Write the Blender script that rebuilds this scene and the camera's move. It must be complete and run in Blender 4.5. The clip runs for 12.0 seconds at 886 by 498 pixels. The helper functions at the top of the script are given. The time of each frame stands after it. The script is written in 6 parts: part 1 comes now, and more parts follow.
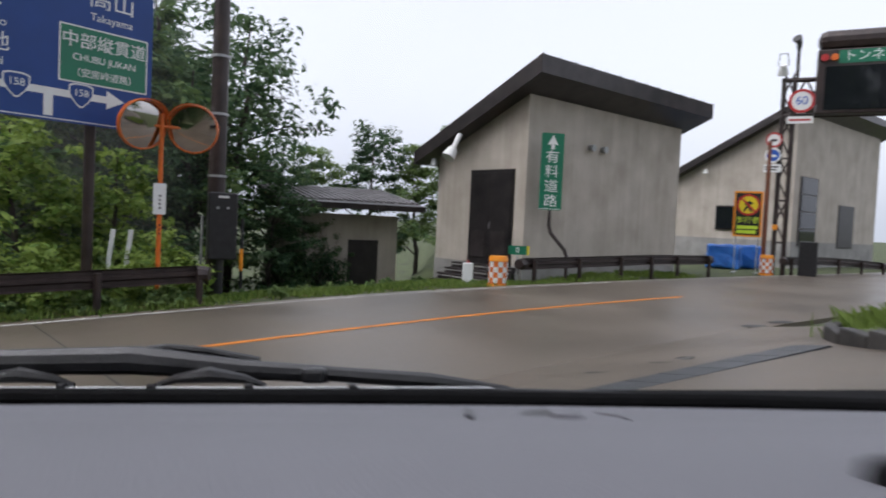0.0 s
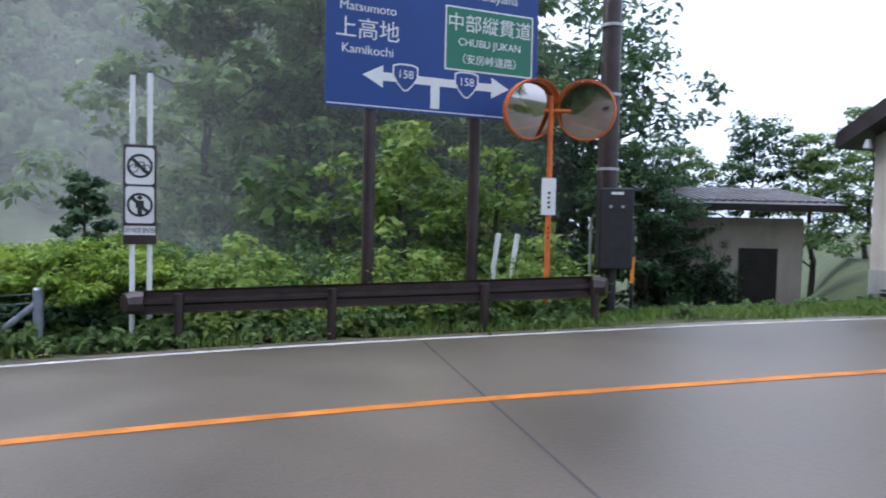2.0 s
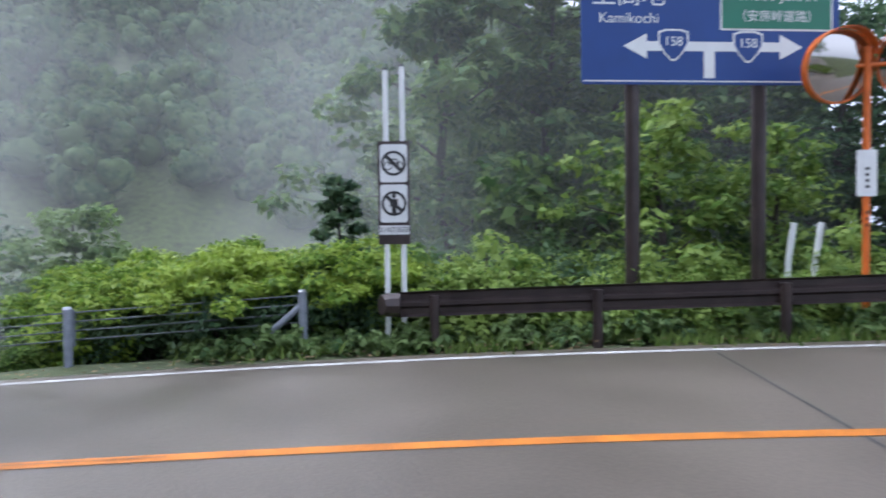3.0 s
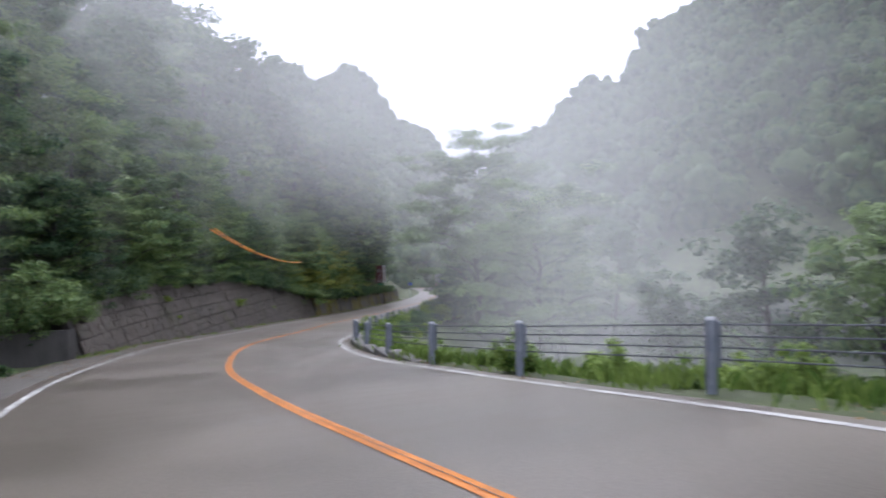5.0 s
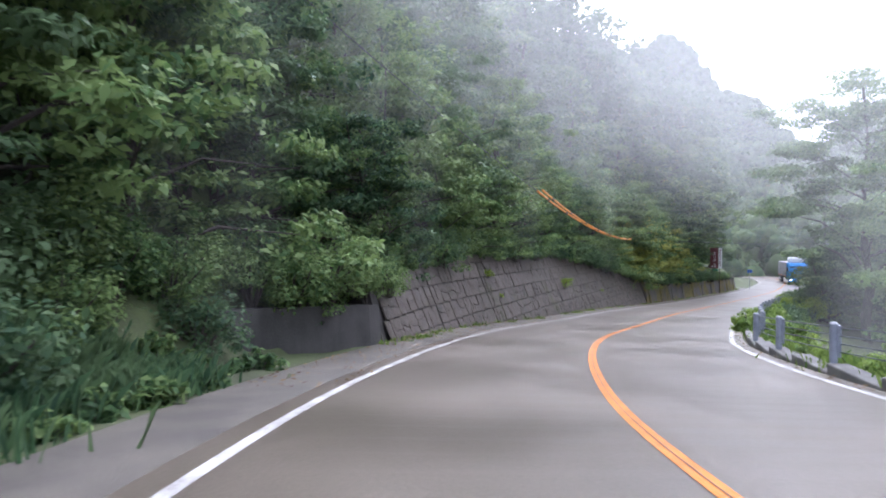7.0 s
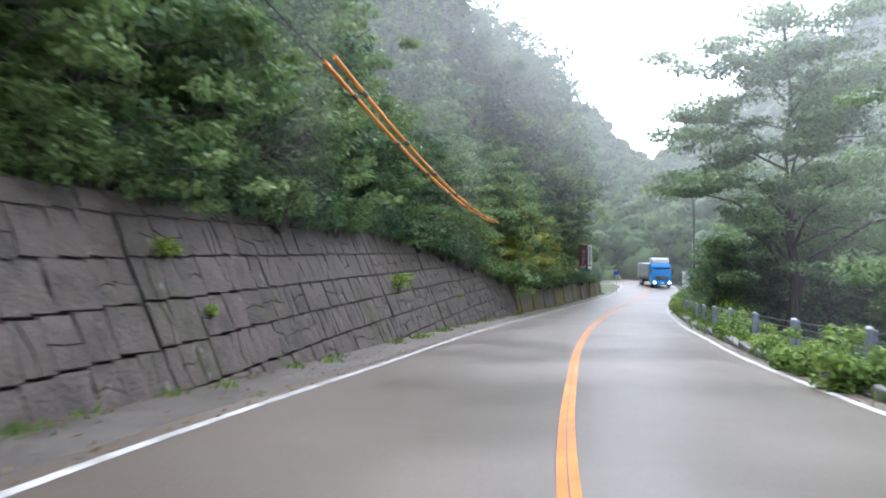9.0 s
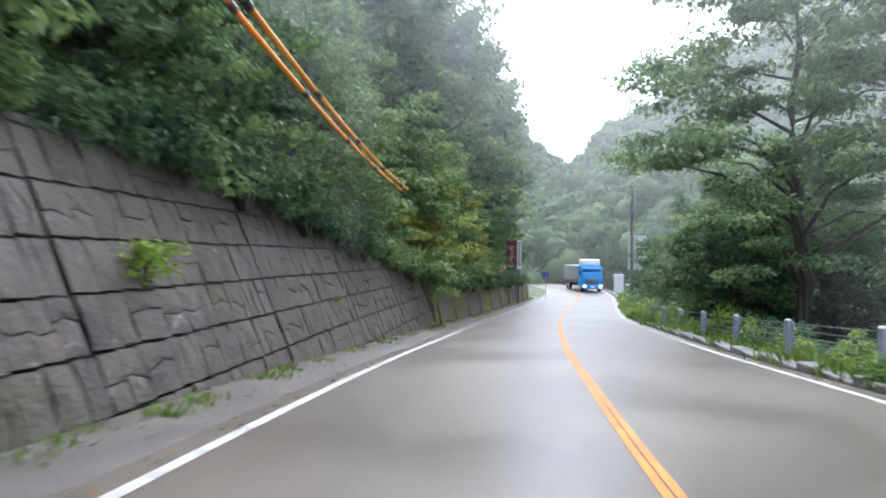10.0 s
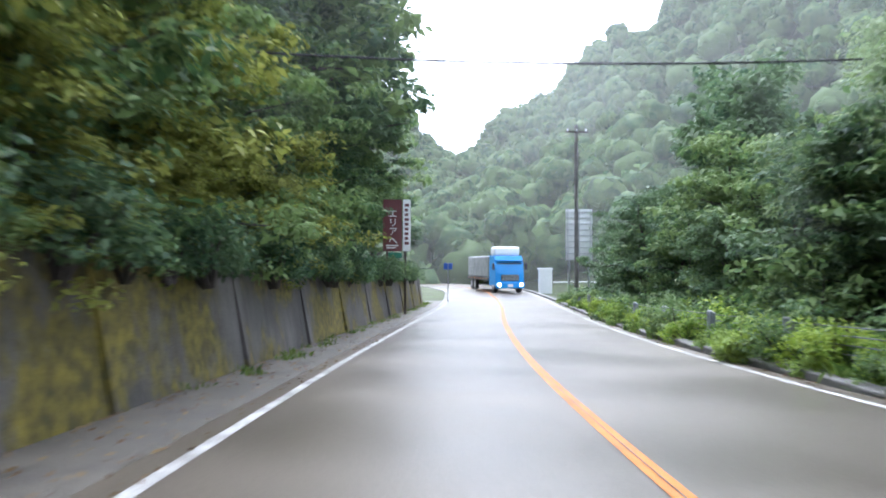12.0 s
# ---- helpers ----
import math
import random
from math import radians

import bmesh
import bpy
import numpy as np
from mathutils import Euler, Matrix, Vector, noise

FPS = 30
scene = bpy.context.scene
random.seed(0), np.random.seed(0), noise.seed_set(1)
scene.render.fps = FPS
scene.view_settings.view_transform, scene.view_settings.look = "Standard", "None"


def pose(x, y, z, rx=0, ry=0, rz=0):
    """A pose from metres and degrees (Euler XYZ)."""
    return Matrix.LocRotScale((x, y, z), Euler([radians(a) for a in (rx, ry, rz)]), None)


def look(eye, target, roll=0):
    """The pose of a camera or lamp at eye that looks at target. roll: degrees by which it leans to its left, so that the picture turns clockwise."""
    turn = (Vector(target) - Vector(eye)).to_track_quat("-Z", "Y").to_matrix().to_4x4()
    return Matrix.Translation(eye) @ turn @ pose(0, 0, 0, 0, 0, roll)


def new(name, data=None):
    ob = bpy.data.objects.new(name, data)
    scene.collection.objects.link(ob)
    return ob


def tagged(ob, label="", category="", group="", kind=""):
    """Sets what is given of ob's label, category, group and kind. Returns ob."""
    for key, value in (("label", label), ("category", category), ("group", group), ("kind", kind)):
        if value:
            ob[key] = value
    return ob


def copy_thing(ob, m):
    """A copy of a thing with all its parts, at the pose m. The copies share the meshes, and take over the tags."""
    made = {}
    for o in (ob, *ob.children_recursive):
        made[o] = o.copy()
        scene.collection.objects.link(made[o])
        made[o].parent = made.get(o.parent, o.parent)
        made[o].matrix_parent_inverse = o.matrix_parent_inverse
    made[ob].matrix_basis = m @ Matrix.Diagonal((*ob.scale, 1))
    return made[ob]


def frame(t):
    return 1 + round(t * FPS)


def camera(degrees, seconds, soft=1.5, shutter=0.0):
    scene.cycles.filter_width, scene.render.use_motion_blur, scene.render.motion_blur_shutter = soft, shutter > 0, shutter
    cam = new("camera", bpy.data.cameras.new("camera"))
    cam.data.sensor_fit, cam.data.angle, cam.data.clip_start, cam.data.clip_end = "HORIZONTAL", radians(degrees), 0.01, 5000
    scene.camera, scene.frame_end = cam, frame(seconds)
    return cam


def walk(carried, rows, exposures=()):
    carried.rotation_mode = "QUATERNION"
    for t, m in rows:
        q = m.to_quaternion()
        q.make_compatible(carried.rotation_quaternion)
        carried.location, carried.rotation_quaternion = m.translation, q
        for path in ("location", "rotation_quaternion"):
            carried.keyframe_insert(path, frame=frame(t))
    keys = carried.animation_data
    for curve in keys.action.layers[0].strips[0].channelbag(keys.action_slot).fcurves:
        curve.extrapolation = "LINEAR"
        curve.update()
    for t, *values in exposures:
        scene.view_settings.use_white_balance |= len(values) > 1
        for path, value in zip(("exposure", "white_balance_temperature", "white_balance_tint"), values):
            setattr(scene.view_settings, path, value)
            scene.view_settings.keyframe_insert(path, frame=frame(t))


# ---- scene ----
# ---- camera and its way ----
cam = camera(67.0, 12.0, soft=1.8, shutter=0.25)
walk(cam, [
    (0, pose(-0.02, 0.57, 0.81, 87.63, -2.71, -0.22)),
    (0.5, pose(-0.47, 1.70, 0.70, 87.49, -2.25, 8.98)),
    (1, pose(-0.91, 2.40, 0.61, 87.54, -1.81, 16.31)),
    (1.5, pose(-1.31, 2.83, 0.56, 87.73, -1.40, 22.13)),
    (2, pose(-1.80, 3.18, 0.50, 87.81, -1.22, 28.46)),
    (2.5, pose(-2.35, 3.50, 0.44, 87.61, -0.26, 36.16)),
    (2.7, pose(-2.60, 3.60, 0.38, 87.88, 0.22, 39.99)),
    (4.3, pose(-5.74, 3.71, -0.08, 90.05, 0.25, 82.70)),
    (4.5, pose(-6.25, 3.56, -0.13, 90.12, 0.31, 89.53)),
    (5, pose(-7.73, 2.77, -0.24, 90.43, 0.88, 105.40)),
    (5.5, pose(-9.18, 1.77, -0.47, 90.34, 0.89, 118.64)),
    (6, pose(-10.65, 0.60, -0.64, 89.97, 0.65, 127.69)),
    (6.5, pose(-12.21, -0.77, -0.82, 89.62, 0.48, 131.63)),
    (7, pose(-13.91, -2.35, -0.90, 89.31, -0.10, 131.12)),
    (7.2, pose(-14.72, -3.04, -0.98, 89.38, -0.12, 130.30)),
    (8.8, pose(-26.45, -9.50, -2.06, 90.13, 0.20, 119.70)),
    (9, pose(-28.30, -10.39, -2.21, 90.22, 0.21, 118.33)),
    (9.5, pose(-33.41, -12.68, -2.63, 90.46, 0.27, 114.80)),
    (10, pose(-38.73, -14.73, -2.99, 90.65, -0.48, 111.07)),
    (10.5, pose(-44.35, -16.56, -3.40, 90.26, -1.02, 107.05)),
    (11, pose(-50.20, -18.06, -3.74, 90.39, -0.85, 104.58)),
    (11.5, pose(-56.17, -19.47, -4.04, 90.69, -0.75, 103.04)),
    (12, pose(-62.20, -20.76, -4.39, 91.08, -0.11, 101.59)),
], exposures=[(0.0, 0.0, 6300, 15), (1.0, 0.15, 5750, 15), (2.7, 0.72, 5500, 16), (4.5, 0.66, 5800, 18), (5.0, 0.46, 5850, 19), (5.5, 0.46, 5850, 20), (6.1, 0.88, 5750, 20), (7.2, 1.2, 5650, 21), (9.0, 1.32, 5700, 14), (12.0, 1.74, 5600, 13)])

# ---- sky and sun: an overcast, rainy day ----
world = bpy.data.worlds.new("overcast")
scene.world = world
world.use_nodes = True
wn, wl = world.node_tree.nodes, world.node_tree.links
wn.clear()
sky = wn.new("ShaderNodeTexSky")
sky.sky_type = "NISHITA"
sky.sun_disc = False
sky.sun_elevation, sky.sun_rotation = radians(57), radians(250)
sky.dust_density = 6.0
grey = wn.new("ShaderNodeHueSaturation")
grey.inputs["Saturation"].default_value = 0.12
bg = wn.new("ShaderNodeBackground")
bg.inputs["Strength"].default_value = 0.11
cloud = wn.new("ShaderNodeBackground")
cloud.inputs["Color"].default_value = (0.80, 0.87, 0.97, 1)
cloud.inputs["Strength"].default_value = 0.75
both = wn.new("ShaderNodeAddShader")
wout = wn.new("ShaderNodeOutputWorld")
wl.new(sky.outputs[0], grey.inputs["Color"])
wl.new(grey.outputs[0], bg.inputs["Color"])
wl.new(bg.outputs[0], both.inputs[0])
wl.new(cloud.outputs[0], both.inputs[1])
wl.new(both.outputs[0], wout.inputs["Surface"])
sun = new("sun", bpy.data.lights.new("sun", "SUN"))
sun.data.energy, sun.data.angle, sun.data.color = 1.0, radians(70), (1.0, 0.97, 0.93)
sun.matrix_world = look((0, 0, 50), (30, 10, 0))


# ---- materials ----
def base(name, rough=0.6, metal=0.0, spec=0.5):
    m = bpy.data.materials.new(name)
    m.use_nodes = True
    b = m.node_tree.nodes["Principled BSDF"]
    b.inputs["Roughness"].default_value = rough
    b.inputs["Metallic"].default_value = metal
    b.inputs["Specular IOR Level"].default_value = spec
    return m, m.node_tree.nodes, m.node_tree.links, b


def mottled(name, c1, c2, scale=3.0, fine=40.0, rough=0.6, metal=0.0, bump=0.2, spread=0.0, wet=0.0, spec=0.5, stretch=(1, 1, 1), streak=0.0):
    """Two tones on a coarse and a fine noise, fine relief, an even spread of tone from piece to piece, and streaks that run down."""
    m, n, l, b = base(name, rough, metal, spec)
    geo = n.new("ShaderNodeNewGeometry")
    mapping = n.new("ShaderNodeMapping")
    mapping.inputs["Scale"].default_value = stretch
    l.new(geo.outputs["Position"], mapping.inputs["Vector"])
    big, small = n.new("ShaderNodeTexNoise"), n.new("ShaderNodeTexNoise")
    big.inputs["Scale"].default_value, big.inputs["Detail"].default_value = scale, 5
    small.inputs["Scale"].default_value, small.inputs["Detail"].default_value = fine, 4
    l.new(mapping.outputs[0], big.inputs["Vector"])
    l.new(mapping.outputs[0], small.inputs["Vector"])
    add = n.new("ShaderNodeMath")
    add.operation = "MULTIPLY_ADD"
    add.inputs[1].default_value, add.inputs[2].default_value = 0.35, 0.0
    l.new(small.outputs["Fac"], add.inputs[0])
    mixed = n.new("ShaderNodeMath")
    mixed.operation = "MULTIPLY_ADD"
    mixed.inputs[1].default_value = 0.75
    l.new(big.outputs["Fac"], mixed.inputs[0])
    l.new(add.outputs[0], mixed.inputs[2])
    tone = mixed
    if spread:
        info = n.new("ShaderNodeObjectInfo")
        sp = n.new("ShaderNodeMath")
        sp.operation = "MULTIPLY_ADD"
        sp.inputs[1].default_value = spread
        l.new(info.outputs["Random"], sp.inputs[0])
        l.new(tone.outputs[0], sp.inputs[2])
        isl = n.new("ShaderNodeMath")
        isl.operation = "MULTIPLY_ADD"
        isl.inputs[1].default_value = spread
        l.new(geo.outputs["Random Per Island"], isl.inputs[0])
        l.new(sp.outputs[0], isl.inputs[2])
        tone = isl
    if streak:
        smap = n.new("ShaderNodeMapping")
        smap.inputs["Scale"].default_value = (2.2, 2.2, 0.12)
        l.new(geo.outputs["Position"], smap.inputs["Vector"])
        sn = n.new("ShaderNodeTexNoise")
        sn.inputs["Scale"].default_value, sn.inputs["Detail"].default_value = 1.6, 6
        l.new(smap.outputs[0], sn.inputs["Vector"])
        st = n.new("ShaderNodeMath")
        st.operation = "MULTIPLY_ADD"
        st.inputs[1].default_value = streak
        l.new(sn.outputs["Fac"], st.inputs[0])
        l.new(tone.outputs[0], st.inputs[2])
        tone = st
    ramp = n.new("ShaderNodeValToRGB")
    ramp.color_ramp.elements[0].position, ramp.color_ramp.elements[1].position = 0.35 + spread * 0.5 + streak * 0.5, 0.75 + spread * 0.5 + streak * 0.5
    ramp.color_ramp.elements[0].color, ramp.color_ramp.elements[1].color = (*c1, 1), (*c2, 1)
    l.new(tone.outputs[0], ramp.inputs[0])
    l.new(ramp.outputs[0], b.inputs["Base Color"])
    if wet:
        wr = n.new("ShaderNodeMapRange")
        wr.inputs["From Min"].default_value, wr.inputs["From Max"].default_value = 0.34, 0.68
        wr.inputs["To Min"].default_value, wr.inputs["To Max"].default_value = max(0.04, rough - wet), rough
        l.new(big.outputs["Fac"], wr.inputs["Value"])
        l.new(wr.outputs[0], b.inputs["Roughness"])
    if bump:
        bp = n.new("ShaderNodeBump")
        bp.inputs["Strength"].default_value, bp.inputs["Distance"].default_value = bump, 0.02
        l.new(small.outputs["Fac"], bp.inputs["Height"])
        l.new(bp.outputs[0], b.inputs["Normal"])
    return m


def leafy(name, c1, c2, c3, spec=0.2):
    """Leaves: tone by leaf and by plant, light coming through, a waxy wet gloss."""
    m, n, l, b = base(name, 0.58, 0.0, spec)
    geo, info = n.new("ShaderNodeNewGeometry"), n.new("ShaderNodeObjectInfo")
    big = n.new("ShaderNodeTexNoise")
    big.inputs["Scale"].default_value, big.inputs["Detail"].default_value = 0.5, 3
    l.new(geo.outputs["Position"], big.inputs["Vector"])
    a = n.new("ShaderNodeMath")
    a.operation = "MULTIPLY_ADD"
    a.inputs[1].default_value = 0.45
    l.new(geo.outputs["Random Per Island"], a.inputs[0])
    l.new(big.outputs["Fac"], a.inputs[2])
    c = n.new("ShaderNodeMath")
    c.operation = "MULTIPLY_ADD"
    c.inputs[1].default_value = 0.3
    l.new(info.outputs["Random"], c.inputs[0])
    l.new(a.outputs[0], c.inputs[2])
    ramp = n.new("ShaderNodeValToRGB")
    e = ramp.color_ramp.elements
    e[0].position, e[1].position = 0.5, 1.15 / 1.25
    e[0].color, e[1].color = (*c1, 1), (*c3, 1)
    mid = e.new(0.72)
    mid.color = (*c2, 1)
    l.new(c.outputs[0], ramp.inputs[0])
    l.new(ramp.outputs[0], b.inputs["Base Color"])
    tr = n.new("ShaderNodeBsdfTranslucent")
    l.new(ramp.outputs[0], tr.inputs["Color"])
    mix = n.new("ShaderNodeMixShader")
    mix.inputs[0].default_value = 0.42
    l.new(b.outputs[0], mix.inputs[1])
    l.new(tr.outputs[0], mix.inputs[2])
    l.new(mix.outputs[0], n["Material Output"].inputs["Surface"])
    return m


def paint(name, c, rough=0.4, metal=0.0, wear=0.25, scale=6.0, bump=0.05):
    d = tuple(v * (1 - wear) for v in c)
    return mottled(name, d, c, scale, 60.0, rough, metal, bump)


def with_moss(m, lo, hi, c1, c2, grain=1.1):
    """Moss in ragged patches over a material."""
    n, l = m.node_tree.nodes, m.node_tree.links
    b = n["Principled BSDF"]
    old = b.inputs["Base Color"].links[0].from_socket
    geo, mp, nz = n.new("ShaderNodeNewGeometry"), n.new("ShaderNodeMapping"), n.new("ShaderNodeTexNoise")
    mp.inputs["Scale"].default_value = (0.55, 0.55, 0.4)
    nz.inputs["Scale"].default_value, nz.inputs["Detail"].default_value, nz.inputs["Roughness"].default_value = grain, 9, 0.62
    l.new(geo.outputs["Position"], mp.inputs["Vector"])
    l.new(mp.outputs[0], nz.inputs["Vector"])
    mask = n.new("ShaderNodeMapRange")
    mask.interpolation_type = "SMOOTHSTEP"
    mask.inputs["From Min"].default_value, mask.inputs["From Max"].default_value = lo, hi
    l.new(nz.outputs["Fac"], mask.inputs["Value"])
    fine, ramp = n.new("ShaderNodeTexNoise"), n.new("ShaderNodeValToRGB")
    fine.inputs["Scale"].default_value, fine.inputs["Detail"].default_value = 6, 6
    ramp.color_ramp.elements[0].color, ramp.color_ramp.elements[1].color = (*c1, 1), (*c2, 1)
    ramp.color_ramp.elements[0].position, ramp.color_ramp.elements[1].position = 0.35, 0.7
    l.new(geo.outputs["Position"], fine.inputs["Vector"])
    l.new(fine.outputs["Fac"], ramp.inputs[0])
    mix = n.new("ShaderNodeMix")
    mix.data_type = "RGBA"
    l.new(mask.outputs[0], mix.inputs[0])
    l.new(old, mix.inputs[6])
    l.new(ramp.outputs[0], mix.inputs[7])
    l.new(mix.outputs[2], b.inputs["Base Color"])
    return m


M = {
    "road": mottled("wet concrete road", (0.06, 0.049, 0.037), (0.138, 0.114, 0.089), 0.35, 30, 0.43, 0, 0.14, wet=0.11, spec=0.36, stretch=(1, 1, 1)),
    "ground": mottled("soil and moss", (0.03, 0.035, 0.015), (0.075, 0.1, 0.03), 0.8, 14, 0.9, 0, 0.9),
    "gravel": mottled("wet gravel", (0.045, 0.039, 0.032), (0.12, 0.104, 0.083), 1.5, 50, 0.6, 0, 0.8),
    "white_line": mottled("worn white road paint", (0.2, 0.19, 0.175), (0.52, 0.51, 0.48), 2.5, 35, 0.55, 0, 0.15, spec=0.25),
    "orange_line": mottled("worn orange road paint", (0.3, 0.1, 0.015), (0.6, 0.2, 0.022), 2.5, 35, 0.55, 0, 0.15, spec=0.2),
    "joint": mottled("dark tar joint", (0.02, 0.02, 0.02), (0.06, 0.055, 0.05), 5, 40, 0.5),
    "grate": mottled("wet galvanised grating", (0.022, 0.025, 0.029), (0.055, 0.06, 0.066), 4, 60, 0.4, 0.3),
    "wall_paint": mottled("beige sprayed render", (0.34, 0.3, 0.25), (0.5, 0.455, 0.395), 0.9, 45, 0.8, 0, 0.35, streak=0.4),
    "plinth": mottled("grey concrete plinth", (0.2, 0.195, 0.185), (0.34, 0.33, 0.315), 1.4, 40, 0.8, 0, 0.3, streak=0.3),
    "roof": mottled("dark brown metal roofing", (0.02, 0.017, 0.018), (0.06, 0.05, 0.05), 2, 50, 0.38, 0.3, 0.1),
    "roof_light": mottled("weathered roof sheet", (0.12, 0.11, 0.11), (0.3, 0.28, 0.28), 2, 40, 0.4, 0.4, 0.1),
    "door": mottled("dark brown steel door", (0.012, 0.011, 0.012), (0.035, 0.03, 0.03), 2, 40, 0.4, 0.2, 0.05),
    "brown": mottled("dark brown painted steel", (0.018, 0.0125, 0.012), (0.05, 0.034, 0.031), 3, 40, 0.38, 0.15, 0.08),
    "black": mottled("black plastic", (0.008, 0.008, 0.009), (0.022, 0.022, 0.024), 8, 90, 0.4, 0, 0.08),
    "rubber": mottled("matt black rubber", (0.003, 0.003, 0.0032), (0.007, 0.007, 0.0075), 8, 90, 0.85, 0, 0.05, spec=0.08),
    "blue": paint("blue sign sheet", (0.006, 0.048, 0.225), 0.5, 0, 0.18, 2.0),
    "green": paint("green sign sheet", (0.006, 0.16, 0.085), 0.35, 0, 0.18, 3.0),
    "white": paint("white sheet", (0.74, 0.75, 0.74), 0.4, 0, 0.12),
    "red": paint("red sign paint", (0.5, 0.03, 0.03), 0.4),
    "orange": paint("orange enamel", (0.72, 0.16, 0.02), 0.4, 0, 0.3),
    "yellow": paint("yellow sheet", (0.75, 0.6, 0.02), 0.4, 0, 0.15),
    "lime": paint("yellow-green letters", (0.55, 0.75, 0.05), 0.4, 0, 0.15),
    "signblue": paint("sign blue", (0.02, 0.1, 0.45), 0.4),
    "galv": mottled("galvanised steel", (0.3, 0.31, 0.32), (0.5, 0.51, 0.52), 5, 60, 0.42, 0.6, 0.08),
    "post": mottled("grey-blue painted post", (0.16, 0.175, 0.21), (0.3, 0.32, 0.37), 6, 60, 0.5, 0.2, 0.1),
    "cable": mottled("steel cable", (0.07, 0.075, 0.085), (0.15, 0.16, 0.17), 20, 90, 0.45, 0.6),
    "kerb": mottled("weathered kerb concrete", (0.06, 0.058, 0.052), (0.17, 0.165, 0.15), 2, 50, 0.75, 0, 0.5),
    "stone": with_moss(with_moss(mottled("dark wet wall stone", (0.016, 0.0125, 0.0095), (0.07, 0.054, 0.041), 2.2, 18, 0.65, 0, 1.2, spread=0.12, streak=0.5), 0.55, 0.68, (0.024, 0.022, 0.01), (0.06, 0.056, 0.02)), 0.635, 0.68, (0.09, 0.08, 0.07), (0.2, 0.185, 0.165), 7.0),
    "mortar": mottled("dark mortar", (0.015, 0.0125, 0.011), (0.05, 0.042, 0.036), 3, 40, 0.8, 0, 0.5),
    "mossy": with_moss(mottled("mossy concrete wall", (0.034, 0.031, 0.029), (0.12, 0.108, 0.1), 0.8, 30, 0.7, 0, 0.6, streak=0.5), 0.46, 0.56, (0.045, 0.04, 0.008), (0.19, 0.145, 0.014)),
    # dark tone paints bush shade onto the low wall; the island kerb shares it
    "low_wall": mottled("dark wet concrete, low-wall shade painted in", (0.014, 0.013, 0.012), (0.055, 0.05, 0.046), 1.2, 30, 0.65, 0, 0.6, streak=0.5),
    "bark": mottled("wet bark", (0.018, 0.014, 0.012), (0.075, 0.06, 0.05), 4, 30, 0.75, 0, 1.0, stretch=(1, 1, 0.25)),
    "tarp": mottled("blue tarpaulin", (0.01, 0.07, 0.3), (0.03, 0.17, 0.55), 3, 30, 0.4, 0, 0.5),
    "orange_tube": paint("orange cable guard", (0.85, 0.3, 0.02), 0.4, 0, 0.2),
    "truck_blue": paint("blue truck paint", (0.035, 0.27, 0.66), 0.25, 0, 0.12, 2.0),
    "grey_load": mottled("grey tarpaulin load", (0.12, 0.125, 0.13), (0.24, 0.25, 0.25), 1.5, 25, 0.6, 0, 0.3),
    "maroon": paint("maroon sign board", (0.11, 0.02, 0.022), 0.4, 0, 0.25),
    "dash": mottled("grained grey dashboard plastic", (0.1, 0.1, 0.112), (0.128, 0.128, 0.143), 2, 260, 0.6, 0, 0.25),
    "leaf": leafy("broad leaves", (0.034, 0.074, 0.028), (0.082, 0.15, 0.052), (0.16, 0.23, 0.078)),
    # haze over the great trees is put into this paler leaf colour
    "leaf_pale": leafy("green leaves with haze painted in", (0.05, 0.1, 0.045), (0.115, 0.19, 0.08), (0.2, 0.275, 0.115)),
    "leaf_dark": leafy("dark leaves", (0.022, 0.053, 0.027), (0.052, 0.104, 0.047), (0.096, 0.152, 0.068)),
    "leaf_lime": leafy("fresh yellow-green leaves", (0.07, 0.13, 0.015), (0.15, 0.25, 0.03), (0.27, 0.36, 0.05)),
    "leaf_weed": leafy("fresh green weeds", (0.055, 0.108, 0.024), (0.125, 0.21, 0.042), (0.23, 0.315, 0.07)),
    "leaf_far": leafy("far leaves", (0.022, 0.055, 0.025), (0.055, 0.11, 0.045), (0.11, 0.17, 0.065)),
    "crown_far": leafy("far tree crowns", (0.026, 0.06, 0.026), (0.058, 0.112, 0.045), (0.11, 0.165, 0.062), 0.04),
    "litter": leafy("fallen leaves", (0.06, 0.035, 0.018), (0.13, 0.08, 0.04), (0.24, 0.17, 0.09)),
    "rust": mottled("rust-brown painted post", (0.1, 0.03, 0.014), (0.2, 0.065, 0.03), 3, 40, 0.5),
    "leaf_yellow": leafy("yellow-green leaves", (0.075, 0.095, 0.02), (0.16, 0.19, 0.038), (0.29, 0.31, 0.07)),
    "grass": leafy("grass blades", (0.04, 0.08, 0.014), (0.08, 0.145, 0.026), (0.16, 0.225, 0.052)),
}
glass, gn, gl, gb = base("lamp glass", 0.08, 0, 0.5)
gb.inputs["Base Color"].default_value = (0.85, 0.88, 0.9, 1)
M["glass"] = glass
mir, mn, ml, mb = base("polished mirror", 0.06, 1.0)
mb.inputs["Base Color"].default_value = (0.5, 0.47, 0.44, 1)
M["mirror"] = mir
win, vn, vl, vb = base("dark window glass", 0.05, 0, 0.5)
vb.inputs["Base Color"].default_value = (0.01, 0.012, 0.014, 1)
M["window"] = win
lamp, ln_, ll, lb = base("lit headlamp", 0.2)
lb.inputs["Emission Color"].default_value, lb.inputs["Emission Strength"].default_value = (1, 1, 0.95, 1), 3.0
M["headlamp"] = lamp


